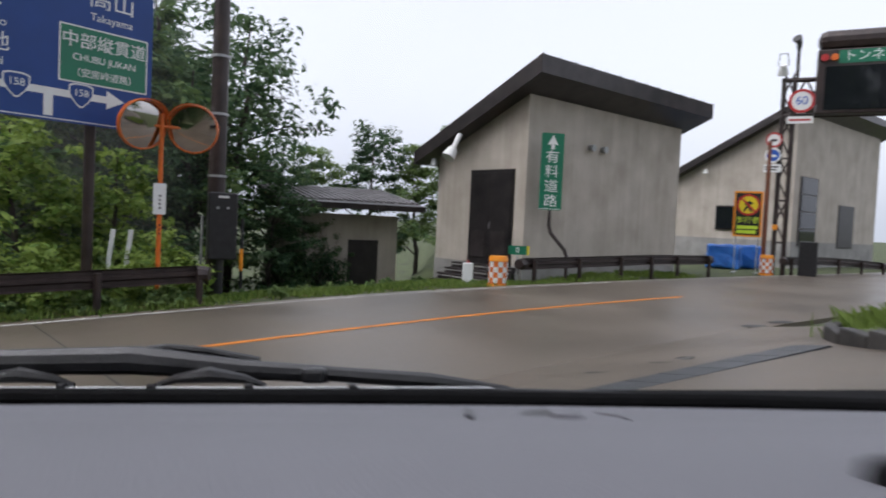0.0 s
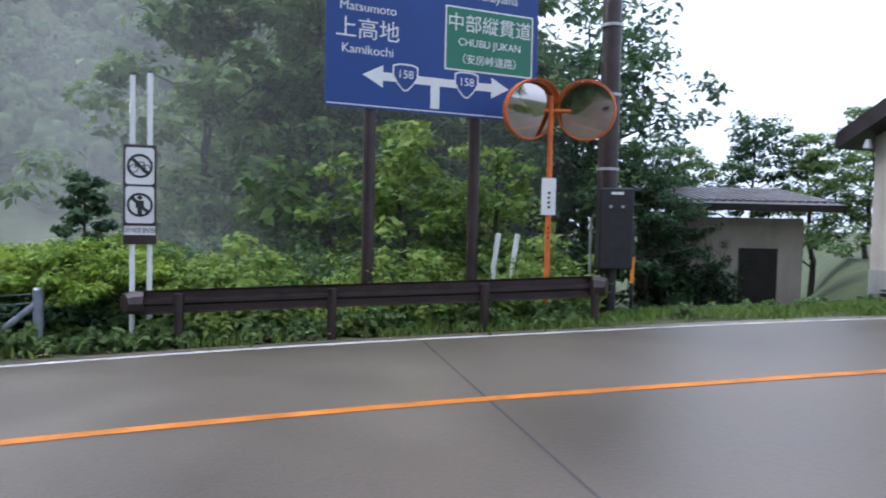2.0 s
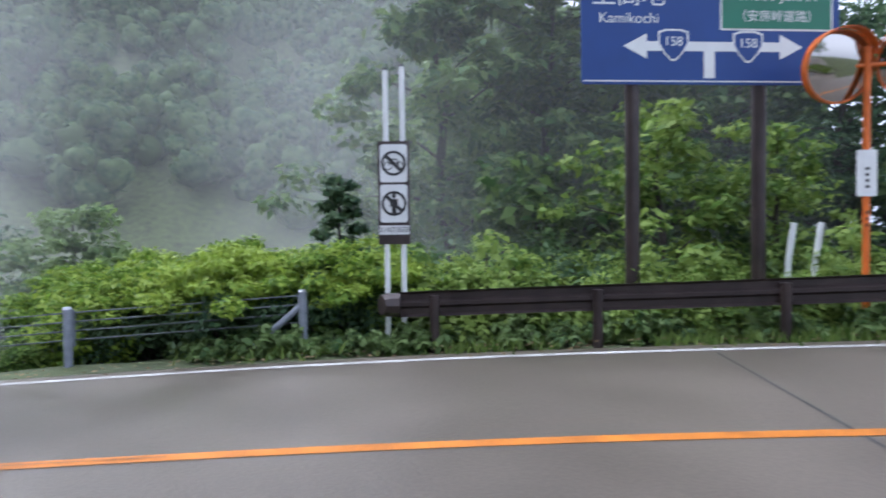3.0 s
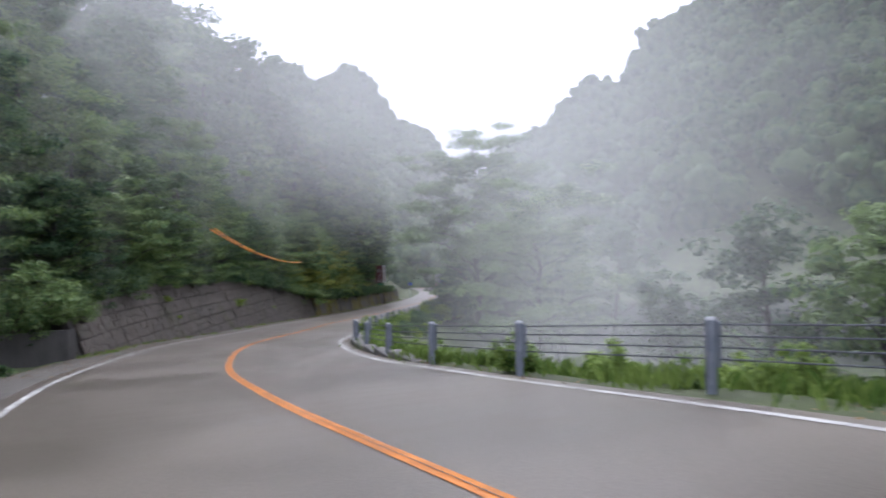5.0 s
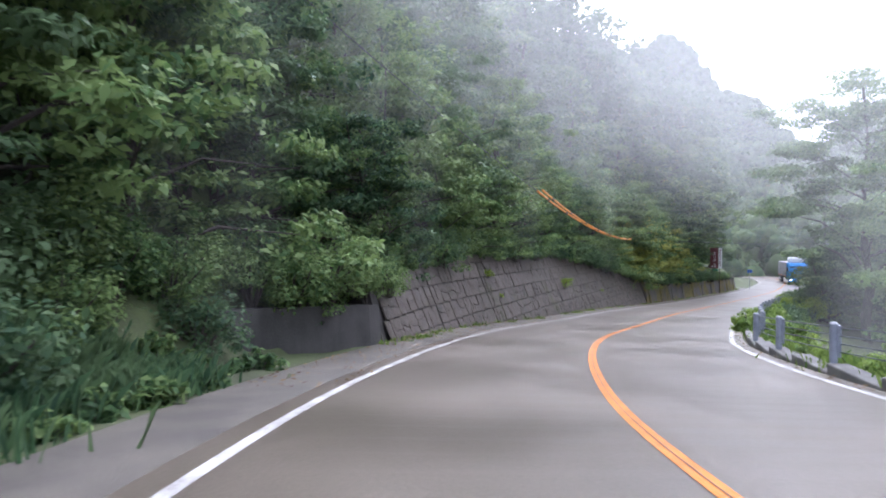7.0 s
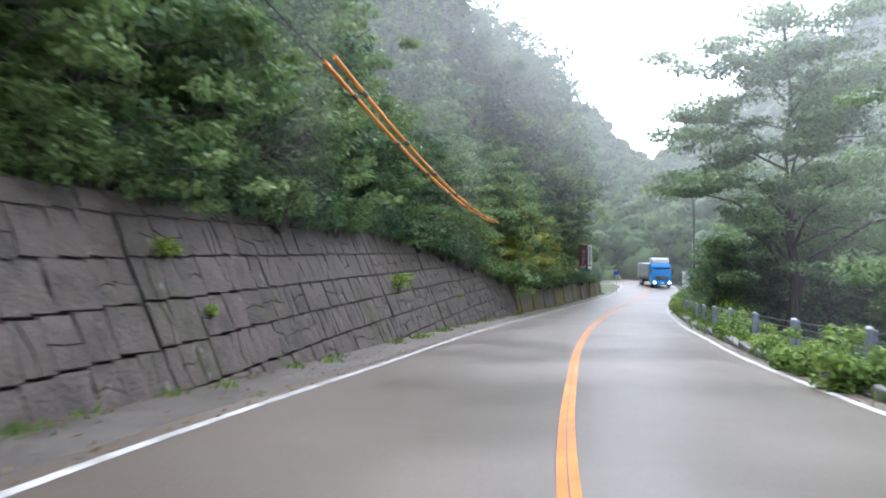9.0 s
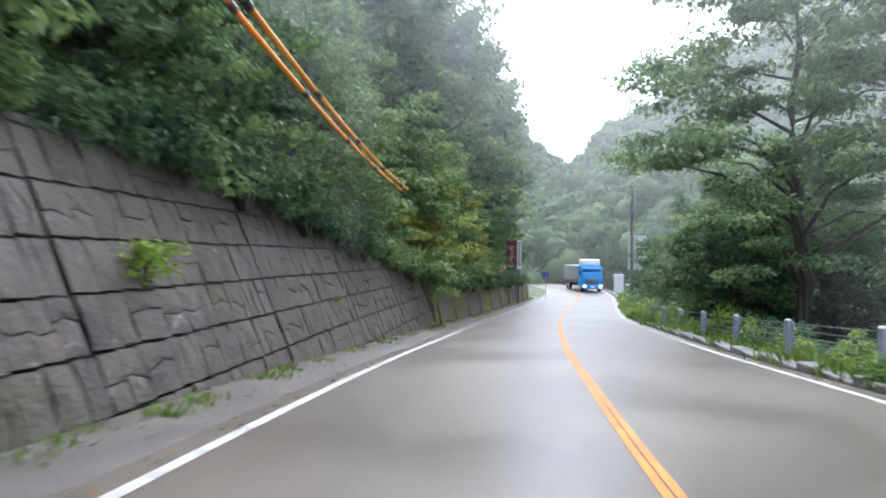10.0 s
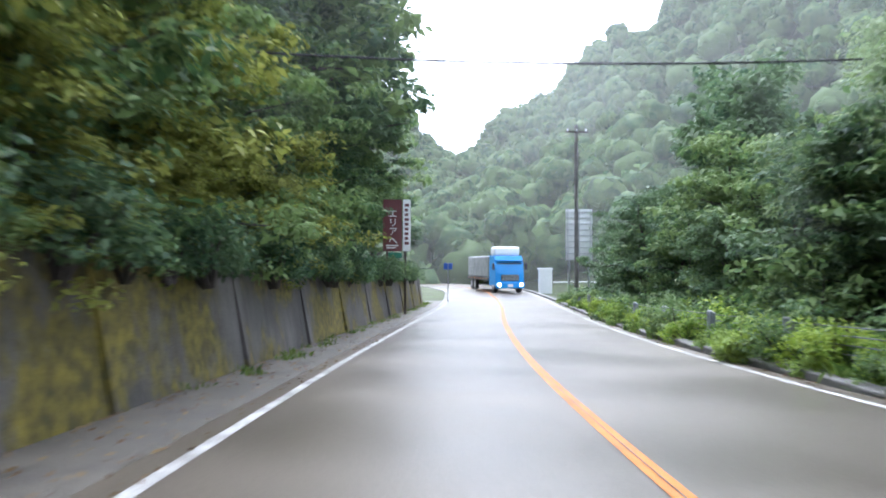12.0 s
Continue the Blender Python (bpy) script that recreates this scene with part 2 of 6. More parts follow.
# ---- builders ----
def mesh_of(bm, material, name="m"):
    me = bpy.data.meshes.new(name)
    bm.to_mesh(me)
    bm.free()
    for mt in material if isinstance(material, (list, tuple)) else (material,):
        me.materials.append(M[mt])
    return me


def part(name, bm, material, parent=None, label=""):
    """One bmesh as one mesh object under a thing or a part."""
    ob = new(name, mesh_of(bm, material, name))
    if parent is not None:
        ob.parent = parent
    if label:
        ob["label"] = label
    return ob


def thing(name, m, label, category, group="", kind=""):
    e = new(name)
    e.empty_display_size = 0.2
    e.matrix_world = m
    return tagged(e, label, category, group, kind)


def box(sx, sy, sz, at=(0, 0, 0), bevel=0.0, bm=None, turn=None):
    """A box whose base is centred on at."""
    bm = bm or bmesh.new()
    r = bmesh.ops.create_cube(bm, size=1.0)
    vs = r["verts"]
    bmesh.ops.scale(bm, vec=(sx, sy, sz), verts=vs)
    if bevel:
        es = list({e for v in vs for e in v.link_edges})
        r = bmesh.ops.bevel(bm, geom=es, offset=bevel, segments=2, affect="EDGES", profile=0.5)
        vs = list({v for f in r["faces"] for v in f.verts} | {v for v in vs if v.is_valid})
    m = Matrix.Translation(at) @ (turn or Matrix()) @ Matrix.Translation((0, 0, sz / 2))
    bmesh.ops.transform(bm, matrix=m, verts=vs)
    return bm


def rod(a, b, r1, r2=None, sides=12, bm=None, caps=True):
    bm = bm or bmesh.new()
    a, b = Vector(a), Vector(b)
    d = b - a
    r = bmesh.ops.create_cone(bm, cap_ends=caps, segments=sides, radius1=r1, radius2=r1 if r2 is None else r2, depth=d.length)
    m = Matrix.Translation((a + b) / 2) @ d.to_track_quat("Z", "Y").to_matrix().to_4x4()
    bmesh.ops.transform(bm, matrix=m, verts=r["verts"])
    return bm


def tube(points, r, sides=8, bm=None, taper=None):
    """A tube along points, of one radius or one for each point."""
    bm = bm or bmesh.new()
    pts = [Vector(p) for p in points]
    rings = []
    for i, p in enumerate(pts):
        d = (pts[min(i + 1, len(pts) - 1)] - pts[max(i - 1, 0)]).normalized()
        side = d.cross(Vector((0, 0, 1)))
        side = Vector((1, 0, 0)) if side.length < 1e-4 else side.normalized()
        up = side.cross(d)
        rr = taper[i] if taper else r
        rings.append([bm.verts.new(p + (side * math.cos(a) + up * math.sin(a)) * rr) for a in [2 * math.pi * k / sides for k in range(sides)]])
    for u, v in zip(rings, rings[1:]):
        for k in range(sides):
            bm.faces.new((u[k], u[(k + 1) % sides], v[(k + 1) % sides], v[k]))
    bm.faces.new(list(reversed(rings[0])))
    bm.faces.new(rings[-1])
    bm.normal_update()
    return bm


def plate(outline, thick, bm=None, m=None):
    """A flat outline in x and z, given thickness along y: the front is at y = 0 and looks to -y."""
    bm = bm or bmesh.new()
    f = [bm.verts.new((x, 0, z)) for x, z in outline]
    k = [bm.verts.new((x, thick, z)) for x, z in outline]
    n = len(f)
    bm.faces.new(f)
    bm.faces.new(list(reversed(k)))
    for i in range(n):
        bm.faces.new((f[i], k[i], k[(i + 1) % n], f[(i + 1) % n]))
    if m is not None:
        bmesh.ops.transform(bm, matrix=m, verts=f + k)
    bmesh.ops.recalc_face_normals(bm, faces=bm.faces)
    return bm


def rect(w, h, r=0.0, x=0.0, z=0.0):
    if r == 0:
        return [(x - w / 2, z - h / 2), (x + w / 2, z - h / 2), (x + w / 2, z + h / 2), (x - w / 2, z + h / 2)]
    out = []
    for cx, cz, a0 in ((w / 2 - r, -h / 2 + r, -90), (w / 2 - r, h / 2 - r, 0), (-w / 2 + r, h / 2 - r, 90), (-w / 2 + r, -h / 2 + r, 180)):
        out += [(x + cx + r * math.cos(radians(a0 + k * 22.5)), z + cz + r * math.sin(radians(a0 + k * 22.5))) for k in range(5)]
    return out


def disc(r, x=0.0, z=0.0, n=32):
    return [(x + r * math.cos(2 * math.pi * k / n), z + r * math.sin(2 * math.pi * k / n)) for k in range(n)]


def ring(r1, r2, thick, x=0.0, z=0.0, n=32, y=0.0):
    """A flat ring that looks to -y."""
    bm = bmesh.new()
    loops = []
    for r, yy in ((r1, y), (r2, y), (r2, y + thick), (r1, y + thick)):
        loops.append([bm.verts.new((x + r * math.cos(2 * math.pi * k / n), yy, z + r * math.sin(2 * math.pi * k / n))) for k in range(n)])
    for a, b in zip(loops, loops[1:] + loops[:1]):
        for k in range(n):
            bm.faces.new((a[k], a[(k + 1) % n], b[(k + 1) % n], b[k]))
    bmesh.ops.recalc_face_normals(bm, faces=bm.faces)
    return bm


def lettering(text, size, material, parent, x, z, y=-0.004, align="CENTER", wide=1.0, name="lettering"):
    """Words in the built-in font, upright in x and z, standing off the face a little."""
    cu = bpy.data.curves.new(name, "FONT")
    cu.body, cu.size, cu.extrude, cu.align_x, cu.align_y = text, size, 0.002, align, "CENTER"
    tmp = bpy.data.objects.new(name, cu)
    scene.collection.objects.link(tmp)
    me = bpy.data.meshes.new_from_object(tmp.evaluated_get(bpy.context.evaluated_depsgraph_get()))
    bpy.data.objects.remove(tmp)
    me.transform(Matrix.Translation((x, y, z)) @ Matrix.Rotation(radians(90), 4, "X") @ Matrix.Diagonal((wide, 1, 1, 1)))
    me.materials.clear()
    me.materials.append(M[material])
    ob = new(name, me)
    ob.parent = parent
    return ob


def poly_mesh(name, verts, faces, material, smooth=False):
    me = bpy.data.meshes.new(name)
    me.from_pydata(verts, [], faces)
    me.materials.append(M[material])
    if smooth:
        me.polygons.foreach_set("use_smooth", [True] * len(me.polygons))
    me.update()
    return me


# ---- the lie of the land: a road that runs down a valley ----
WAY = [(70, 66, -0.6), (30, 36, -0.75), (6.2, 17.5, -0.82), (-3.8, 9.5, -1.14), (-10, 3.55, -1.52), (-16, -2.03, -2.17), (-21.8, -6.46, -2.8),
       (-29.8, -10.73, -3.48), (-39.7, -13.94, -4.22), (-48, -16.14, -4.7), (-57, -18.22, -5.25), (-71.7, -21.19, -6.04), (-85, -23.25, -6.54),
       (-100, -25.16, -6.9), (-112, -27.19, -6.96), (-124, -30.2, -6.97), (-137, -38, -7), (-148, -62, -7)]


def smooth_line(points, step=0.5):
    out = []
    p = [np.array(q, float) for q in points]
    p = [2 * p[0] - p[1]] + p + [2 * p[-1] - p[-2]]
    for a, b, c, d in zip(p, p[1:], p[2:], p[3:]):
        n = max(2, int(np.linalg.norm(c - b) / step))
        for k in range(n):
            t = k / n
            out.append(0.5 * (2 * b + (c - a) * t + (2 * a - 5 * b + 4 * c - d) * t * t + (3 * b - a - 3 * c + d) * t ** 3))
    out.append(p[-2])
    return np.array(out)


MID = smooth_line(WAY)
DIRS = np.gradient(MID[:, :2], axis=0)
DIRS /= np.linalg.norm(DIRS, axis=1)[:, None]
SIDE = np.stack([DIRS[:, 1], -DIRS[:, 0]], 1)  # to the right of a car that drives west
ALONG = np.r_[0, np.cumsum(np.linalg.norm(np.diff(MID[:, :2], axis=0), axis=1))]


def station(x):
    """The distance along the road at which its middle passes x."""
    return float(np.interp(-x, -MID[:, 0], ALONG))


def on_road(s, d, up=0.0):
    """The place s metres along the road and d metres to its right."""
    i = np.interp(s, ALONG, np.arange(len(MID)))
    j, t = int(min(i, len(MID) - 2)), i - int(min(i, len(MID) - 2))
    m = MID[j] * (1 - t) + MID[j + 1] * t
    n = SIDE[j] * (1 - t) + SIDE[j + 1] * t
    return Vector((m[0] + n[0] * d, m[1] + n[1] * d, m[2] + up))


def heading(s):
    i = int(np.interp(s, ALONG, np.arange(len(MID))))
    return math.atan2(DIRS[i][1], DIRS[i][0])


def step01(v, a, b):
    t = np.clip((v - a) / (b - a), 0, 1)
    return t * t * (3 - 2 * t)


def wall_height(x):
    """Height of the retaining wall on the hill side by x."""
    h = np.interp(-x, [20, 22, 25, 27.4, 30.5, 34, 37, 40, 45, 50, 54, 57, 61, 65, 75, 95, 104, 106], [0, 0.5, 0.8, 1.2, 1.9, 2.4, 2.6, 2.75, 2.95, 2.9, 2.6, 2.35, 2.05, 1.6, 1.6, 1.6, 1.5, 0])
    return h


WALL_D = 4.7


def land(x, y):
    """Height of the ground."""
    x, y = np.atleast_1d(np.asarray(x, float)), np.atleast_1d(np.asarray(y, float))
    z, d = np.empty_like(x), np.empty_like(x)
    xm = np.empty_like(x)
    for k in range(0, len(x), 4000):
        dx = x[k : k + 4000, None] - MID[None, ::2, 0]
        dy = y[k : k + 4000, None] - MID[None, ::2, 1]
        i = (dx * dx + dy * dy).argmin(1) * 2
        d[k : k + 4000] = (x[k : k + 4000] - MID[i, 0]) * SIDE[i, 0] + (y[k : k + 4000] - MID[i, 1]) * SIDE[i, 1]
        far = np.hypot(x[k : k + 4000] - MID[i, 0], y[k : k + 4000] - MID[i, 1])
        d[k : k + 4000] = np.where(d[k : k + 4000] < 0, -far, far)
        z[k : k + 4000] = MID[i, 2]
        xm[k : k + 4000] = MID[i, 0]
    west = step01(-xm, 6, 13)
    # right of the road: a yard in the east, a falling bank in the west
    dr = np.maximum(d - 4.6, 0)
    yard = -np.minimum(0.125 * np.maximum(d - 4.4, 0), 2.6) * step01(-x, -0.3, 2.2)
    bank = -np.minimum(0.42 * dr, 9.0)
    bank = bank * step01(-xm, 6, 20)
    right = yard * (1 - west) + bank * west
    # left of the road: a ramp up the side road in the east, the wooded hillside in the west
    dl = np.maximum(-d - 3.7, 0)
    ramp = np.minimum(0.19 * dl, 2.6)
    hw = wall_height(xm)
    start = WALL_D + 0.4 * hw
    hill = hw * step01(-d, start + 0.85, start + 1.7) + np.minimum(0.72 * np.maximum(-d - start - 1.2, 0), 22)
    hill = hill * step01(-xm, 13, 22) + np.minimum(0.25 * np.maximum(-d - 6, 0), 8) * (1 - step01(-xm, 13, 22))
    west2 = step01(-xm, 9, 15)
    left = ramp * (1 - west2) + hill * west2
    dip = 0.6 * np.exp(-((x - 0.8) ** 2 + (y - 23.8) ** 2) / 8.0)
    under_road = 0.2 * (1 - step01(np.abs(d), 2.9, 3.45))
    return z + np.where(d > 0, right, left) - 0.06 - dip - under_road


def land1(x, y):
    return float(land(x, y)[0])


def spaced(lo, hi, fine_lo, fine_hi, fine):
    out = list(np.arange(fine_lo, fine_hi + 1e-6, fine))
    st, v = fine, fine_hi
    while v < hi:
        st *= 1.25
        v += st
        out.append(v)
    st, v = fine, fine_lo
    while v > lo:
        st *= 1.25
        v -= st
        out.insert(0, v)
    return np.array(out)


gx, gy = spaced(-2500, 2500, -135, 40, 0.8), spaced(-2500, 2500, -60, 60, 0.8)
GX, GY = np.meshgrid(gx, gy, indexing="ij")
GZ = land(GX.ravel(), GY.ravel())
GZ = GZ + np.where(np.hypot(GX.ravel(), GY.ravel()) < 200, 0.03 * np.sin(GX.ravel() * 1.7) * np.sin(GY.ravel() * 1.3), 0) * (GX.ravel() < -12) - 0.03 * (GX.ravel() > -12)
nx, ny = len(gx), len(gy)
idx = np.arange(nx * ny).reshape(nx, ny)
quads = np.stack([idx[:-1, :-1], idx[1:, :-1], idx[1:, 1:], idx[:-1, 1:]], -1).reshape(-1, 4)
ground = new("ground", poly_mesh("ground", np.stack([GX.ravel(), GY.ravel(), GZ], 1).tolist(), quads.tolist(), "ground", True))
tagged(ground, "dark soil ground with moss and leaf litter", "ground", kind="structure")


def strip(s0, s1, d0, d1, up, material, name="strip", step=0.5, thick=0.0, parent=None):
    """A band laid along the road from d0 to d1."""
    n = max(2, int((s1 - s0) / step))
    ss = np.linspace(s0, s1, n + 1)
    v, f = [], []
    for s in ss:
        a, b = d0(s) if callable(d0) else d0, d1(s) if callable(d1) else d1
        v += [on_road(s, a, up), on_road(s, b, up)]
        if thick:
            v += [on_road(s, b, up - thick), on_road(s, a, up - thick)]
    w = 4 if thick else 2
    for k in range(n):
        o = k * w
        f.append((o, o + w, o + w + 1, o + 1))
        if thick:
            f += [(o + 1, o + w + 1, o + w + 2, o + 2), (o + 3, o + w + 3, o + w, o)]
    ob = new(name, poly_mesh(name, [tuple(q) for q in v], f, material))
    if parent is not None:
        ob.parent = parent
    return ob


road = tagged(strip(0, ALONG[-1], -3.6, 3.6, 0.0, "road", "road", thick=0.3), "wet grey-brown concrete road with worn surface", "road", kind="structure")
# the side road that runs down to the junction
bm = bmesh.new()
grid = []
for i in range(31):
    row = []
    for j in range(25):
        v = -3.5 + i * -0.9
        s = station(-3.8) + (-13 + j * 1.1) * (0.75 + 0.02 * i)
        p = on_road(s, v)
        row.append(bm.verts.new((p.x, p.y, land1(p.x, p.y) + (0.05 if i else 0.055))))
    grid.append(row)
for a, b in zip(grid, grid[1:]):
    for k in range(24):
        bm.faces.new((a[k], a[k + 1], b[k + 1], b[k]))
side_road = tagged(part("side_road", bm, "road"), "wet grey-brown concrete side road sloping to a junction", "road", kind="structure")

s_j = station(-3.8)
line_r = tagged(strip(station(25), ALONG[-1], 3.21, 3.33, 0.006, "white_line", "trim"), "worn white edge line on wet road", "road line", kind="structure")
line_l = tagged(strip(station(-11.5), ALONG[-1], -3.33, -3.21, 0.006, "white_line", "trim"), "worn white edge line on wet road", "road line", kind="structure")
seam = tagged(strip(station(-8), ALONG[-1], -0.005, 0.006, 0.011, "joint", "trim"), "dark crack along the centre line", "road joint", kind="structure")
line_c = tagged(strip(station(6.2), ALONG[-1], -0.075, 0.075, 0.006, "orange_line", "trim"), "worn orange centre line on wet road", "road line", kind="structure")

verge = tagged(strip(station(-14), station(-106), -4.72, -3.6, -0.015, "gravel", "gutter", thick=0.2), "wet gravel gutter with leaf litter by the wall", "gutter", kind="structure")
kerb_r = thing("kerb", Matrix.Translation(on_road(station(-20), 3.6)), "low weathered concrete kerb along the fence", "kerb", kind="structure")
for k in range(60):
    s_a = station(-20) + 2.0 * k
    bm = box(1.97, 0.34, 0.3, (0, 0, -0.21), 0.03)
    p = on_road(s_a, 3.85)
    ob = part("kerb_stone", bm, "kerb", None)
    ob.matrix_world = Matrix.Translation(p) @ Matrix.Rotation(heading(s_a), 4, "Z")
    ob.parent = kerb_r
    ob.matrix_parent_inverse = kerb_r.matrix_world.inverted()


# ---- plants ----
def leaf_cloud(centres, radii, count, size, rng, droop=0.3, flat=0.6):
    """Many small leaves round clump centres: each a bent quad, lying roughly outward and up."""
    n = count
    which = rng.integers(0, len(centres), n)
    c, r = np.array(centres)[which], np.array(radii)[which]
    d = rng.normal(size=(n, 3))
    d /= np.linalg.norm(d, axis=1)[:, None]
    d[:, 2] = d[:, 2] * 0.8 + 0.12
    p = c + d * (r * (rng.random(n) ** 0.45))[:, None] * np.array([1, 1, flat])
    nor = d * 0.6 + rng.normal(size=(n, 3)) * 0.45 + np.array([0, 0, 0.8])
    nor /= np.linalg.norm(nor, axis=1)[:, None]
    a = rng.normal(size=(n, 3))
    a -= (a * nor).sum(1)[:, None] * nor
    a /= np.linalg.norm(a, axis=1)[:, None]
    b = np.cross(nor, a)
    sz = (size * (0.6 + 0.8 * rng.random(n)))[:, None]
    a, b = a * sz, b * sz * 0.5
    tip = p + a - np.array([0, 0, droop]) * sz
    v = np.stack([p - a * 0.9, p - b + nor * sz * 0.1, tip, p + b + nor * sz * 0.1], 1).reshape(-1, 3)
    return v


def cloud_mesh(name, v, material):
    me = bpy.data.meshes.new(name)
    n = len(v) // 4
    me.vertices.add(len(v))
    me.vertices.foreach_set("co", np.asarray(v, np.float32).ravel())
    me.loops.add(4 * n)
    me.loops.foreach_set("vertex_index", np.arange(4 * n, dtype=np.int32))
    me.polygons.add(n)
    me.polygons.foreach_set("loop_start", np.arange(0, 4 * n, 4, dtype=np.int32))
    me.polygons.foreach_set("loop_total", np.full(n, 4, dtype=np.int32))
    me.materials.append(M[material])
    me.update(calc_edges=True)
    return me


def tree(name, height, spread, leaves, size, material, label, seed, bare=0.25, limbs=11, m=None, lean=0.4, flat=0.6, taper=0.75):
    """A tapered trunk with limbs, and a crown of leaves in uneven clumps at the limbs' ends."""
    rng = np.random.default_rng(seed)
    t = thing(name, m or Matrix(), label, "tree")
    bm = bmesh.new()
    top = np.array([rng.normal() * lean, rng.normal() * lean, height * 0.93])
    pts = [np.array([0, 0, -0.5]) + (top - np.array([0, 0, -0.5])) * k / 8 + np.r_[rng.normal(size=2) * 0.012 * height * (0 < k < 8), 0] for k in range(9)]
    r0 = height * 0.016 + 0.03
    tube(pts, r0, 8, bm, [r0 * (1.15 - k / 8.2) for k in range(9)])
    centres, radii = [], []
    for k in range(limbs):
        f = bare + (0.95 - bare) * (k + 0.5 * rng.random()) / limbs
        at = np.array(pts[0]) + (np.array(pts[-1]) - np.array(pts[0])) * f
        a = k * 2.4 + rng.random()
        reach = spread * (0.55 + 0.5 * rng.random()) * (1.12 - taper * max(f - 0.35, 0) / 0.65)
        end = at + np.array([math.cos(a) * reach, math.sin(a) * reach, reach * (0.15 + 0.4 * rng.random())])
        mid = (at + end) / 2 + np.array([0, 0, 0.12 * reach])
        tube([at, mid, end], 0.03, 5, bm, [r0 * 0.42 * (1.1 - f), r0 * 0.28 * (1.1 - f), 0.008])
        for q in (0.45, 0.75, 1.0):
            for _ in range(2):
                centres.append(at + (end - at) * q + rng.normal(size=3) * 0.16 * spread)
                radii.append(spread * (0.14 + 0.16 * rng.random()))
    for _ in range(4):
        centres.append(top + rng.normal(size=3) * np.array([0.18, 0.18, 0.05]) * spread)
        radii.append(spread * (0.2 + 0.12 * rng.random()))
    part("trunk", bm, "bark", t)
    crown = new("crown", cloud_mesh("crown", leaf_cloud(centres, radii, leaves, size, rng, flat=flat), material))
    crown.parent = t
    return t


def bush(name, w, h, leaves, size, material, label, seed, m=None, category="bush"):
    rng = np.random.default_rng(seed)
    t = thing(name, m or Matrix(), label, category)
    bm = bmesh.new()
    centres, radii = [], []
    for k in range(9):
        a, q = k * 2.4, math.sqrt((k + 0.5) / 9) * 0.75
        e = np.array([math.cos(a) * q * w / 2, math.sin(a) * q * w / 2, h * (0.45 + 0.4 * rng.random()) * (1.1 - 0.45 * q)])
        tube([(e[0] * 0.1, e[1] * 0.1, -0.2), e * 0.5, e], 0.02, 5, bm, [0.03 * h, 0.02 * h, 0.006])
        for z in (0.35, 0.7, 1.0):
            centres.append(e * np.array([1, 1, z]) + rng.normal(size=3) * 0.05 * w)
            radii.append(0.22 * min(w, h) * (0.8 + 0.5 * rng.random()))
    part("stem", bm, "bark", t)
    ob = new("foliage", cloud_mesh("foliage", leaf_cloud(centres, radii, leaves, size, rng, flat=0.85), material))
    ob.parent = t
    return t


def place(proto, x, y, scale=1.0, turn=0.0, sink=0.0, wide=1.0):
    c = copy_thing(proto, Matrix())
    c.matrix_world = Matrix.Translation((x, y, land1(x, y) - sink)) @ Matrix.Rotation(turn, 4, "Z") @ Matrix.Diagonal((scale * wide, scale * wide, scale, 1))
    return c


rng = np.random.default_rng(7)
P_tall = [tree("tree", 17, 4.6, 5200, 0.235, "leaf_dark", "tall dark-leaved broadleaf tree on the hillside", 11, 0.2, 15, pose(-75, -33, 0)),
          tree("tree", 14, 4.4, 5200, 0.225, "leaf", "tall green broadleaf tree on the hillside", 12, 0.2, 14, pose(-62, -31, 0))]
P_far = [tree("tree", 18, 5.2, 3600, 0.33, "leaf_dark", "tall dark tree high on the wooded hillside", 14, 0.2, 14, pose(-70, -45, 0)),
         tree("tree", 15, 5.0, 3600, 0.32, "leaf", "tall green tree high on the wooded hillside", 15, 0.2, 14, pose(-50, -42, 0))]
P_mid = [tree("tree", 8.5, 3.3, 7200, 0.115, "leaf", "green broadleaf tree with drooping sprays", 21, 0.08, 15, pose(-30, -22, 0), flat=0.42),
         tree("tree", 7.5, 3.2, 7200, 0.115, "leaf_dark", "dark green broadleaf tree with dense crown", 22, 0.08, 15, pose(-36, -24, 0), flat=0.42),
         tree("tree", 6.5, 3.0, 6500, 0.11, "leaf", "young green broadleaf tree with spreading limbs", 23, 0.05, 14, pose(-42, -26, 0), flat=0.42)]
P_bush = [bush("bush", 2.4, 1.6, 2200, 0.064, "leaf", "leafy green roadside bush", 31, pose(-26, -18, 0)),
          bush("bush", 2.2, 1.4, 2300, 0.06, "leaf_lime", "bright yellow-green roadside bush", 32, pose(-15, 7, 0)),
          bush("bush", 1.2, 0.7, 800, 0.05, "leaf_lime", "low clump of bright green weeds", 33, pose(-20, 3, 0)),
          bush("bush", 2.8, 2.2, 1900, 0.085, "leaf_dark", "dark green undergrowth bush", 34, pose(-10, 16, 0))]
for p in P_tall + P_far + P_mid + P_bush:
    q = p.matrix_world.translation
    p.matrix_world = Matrix.Translation((q.x, q.y, land1(q.x, q.y) - 0.1))


# the speed sign and the gap beside the pole are kept free of plants
CLEAR = ((-13.8, -7.6), (-13.2, -6.2), (-12.6, -4.8), (-10.2, 26.7))


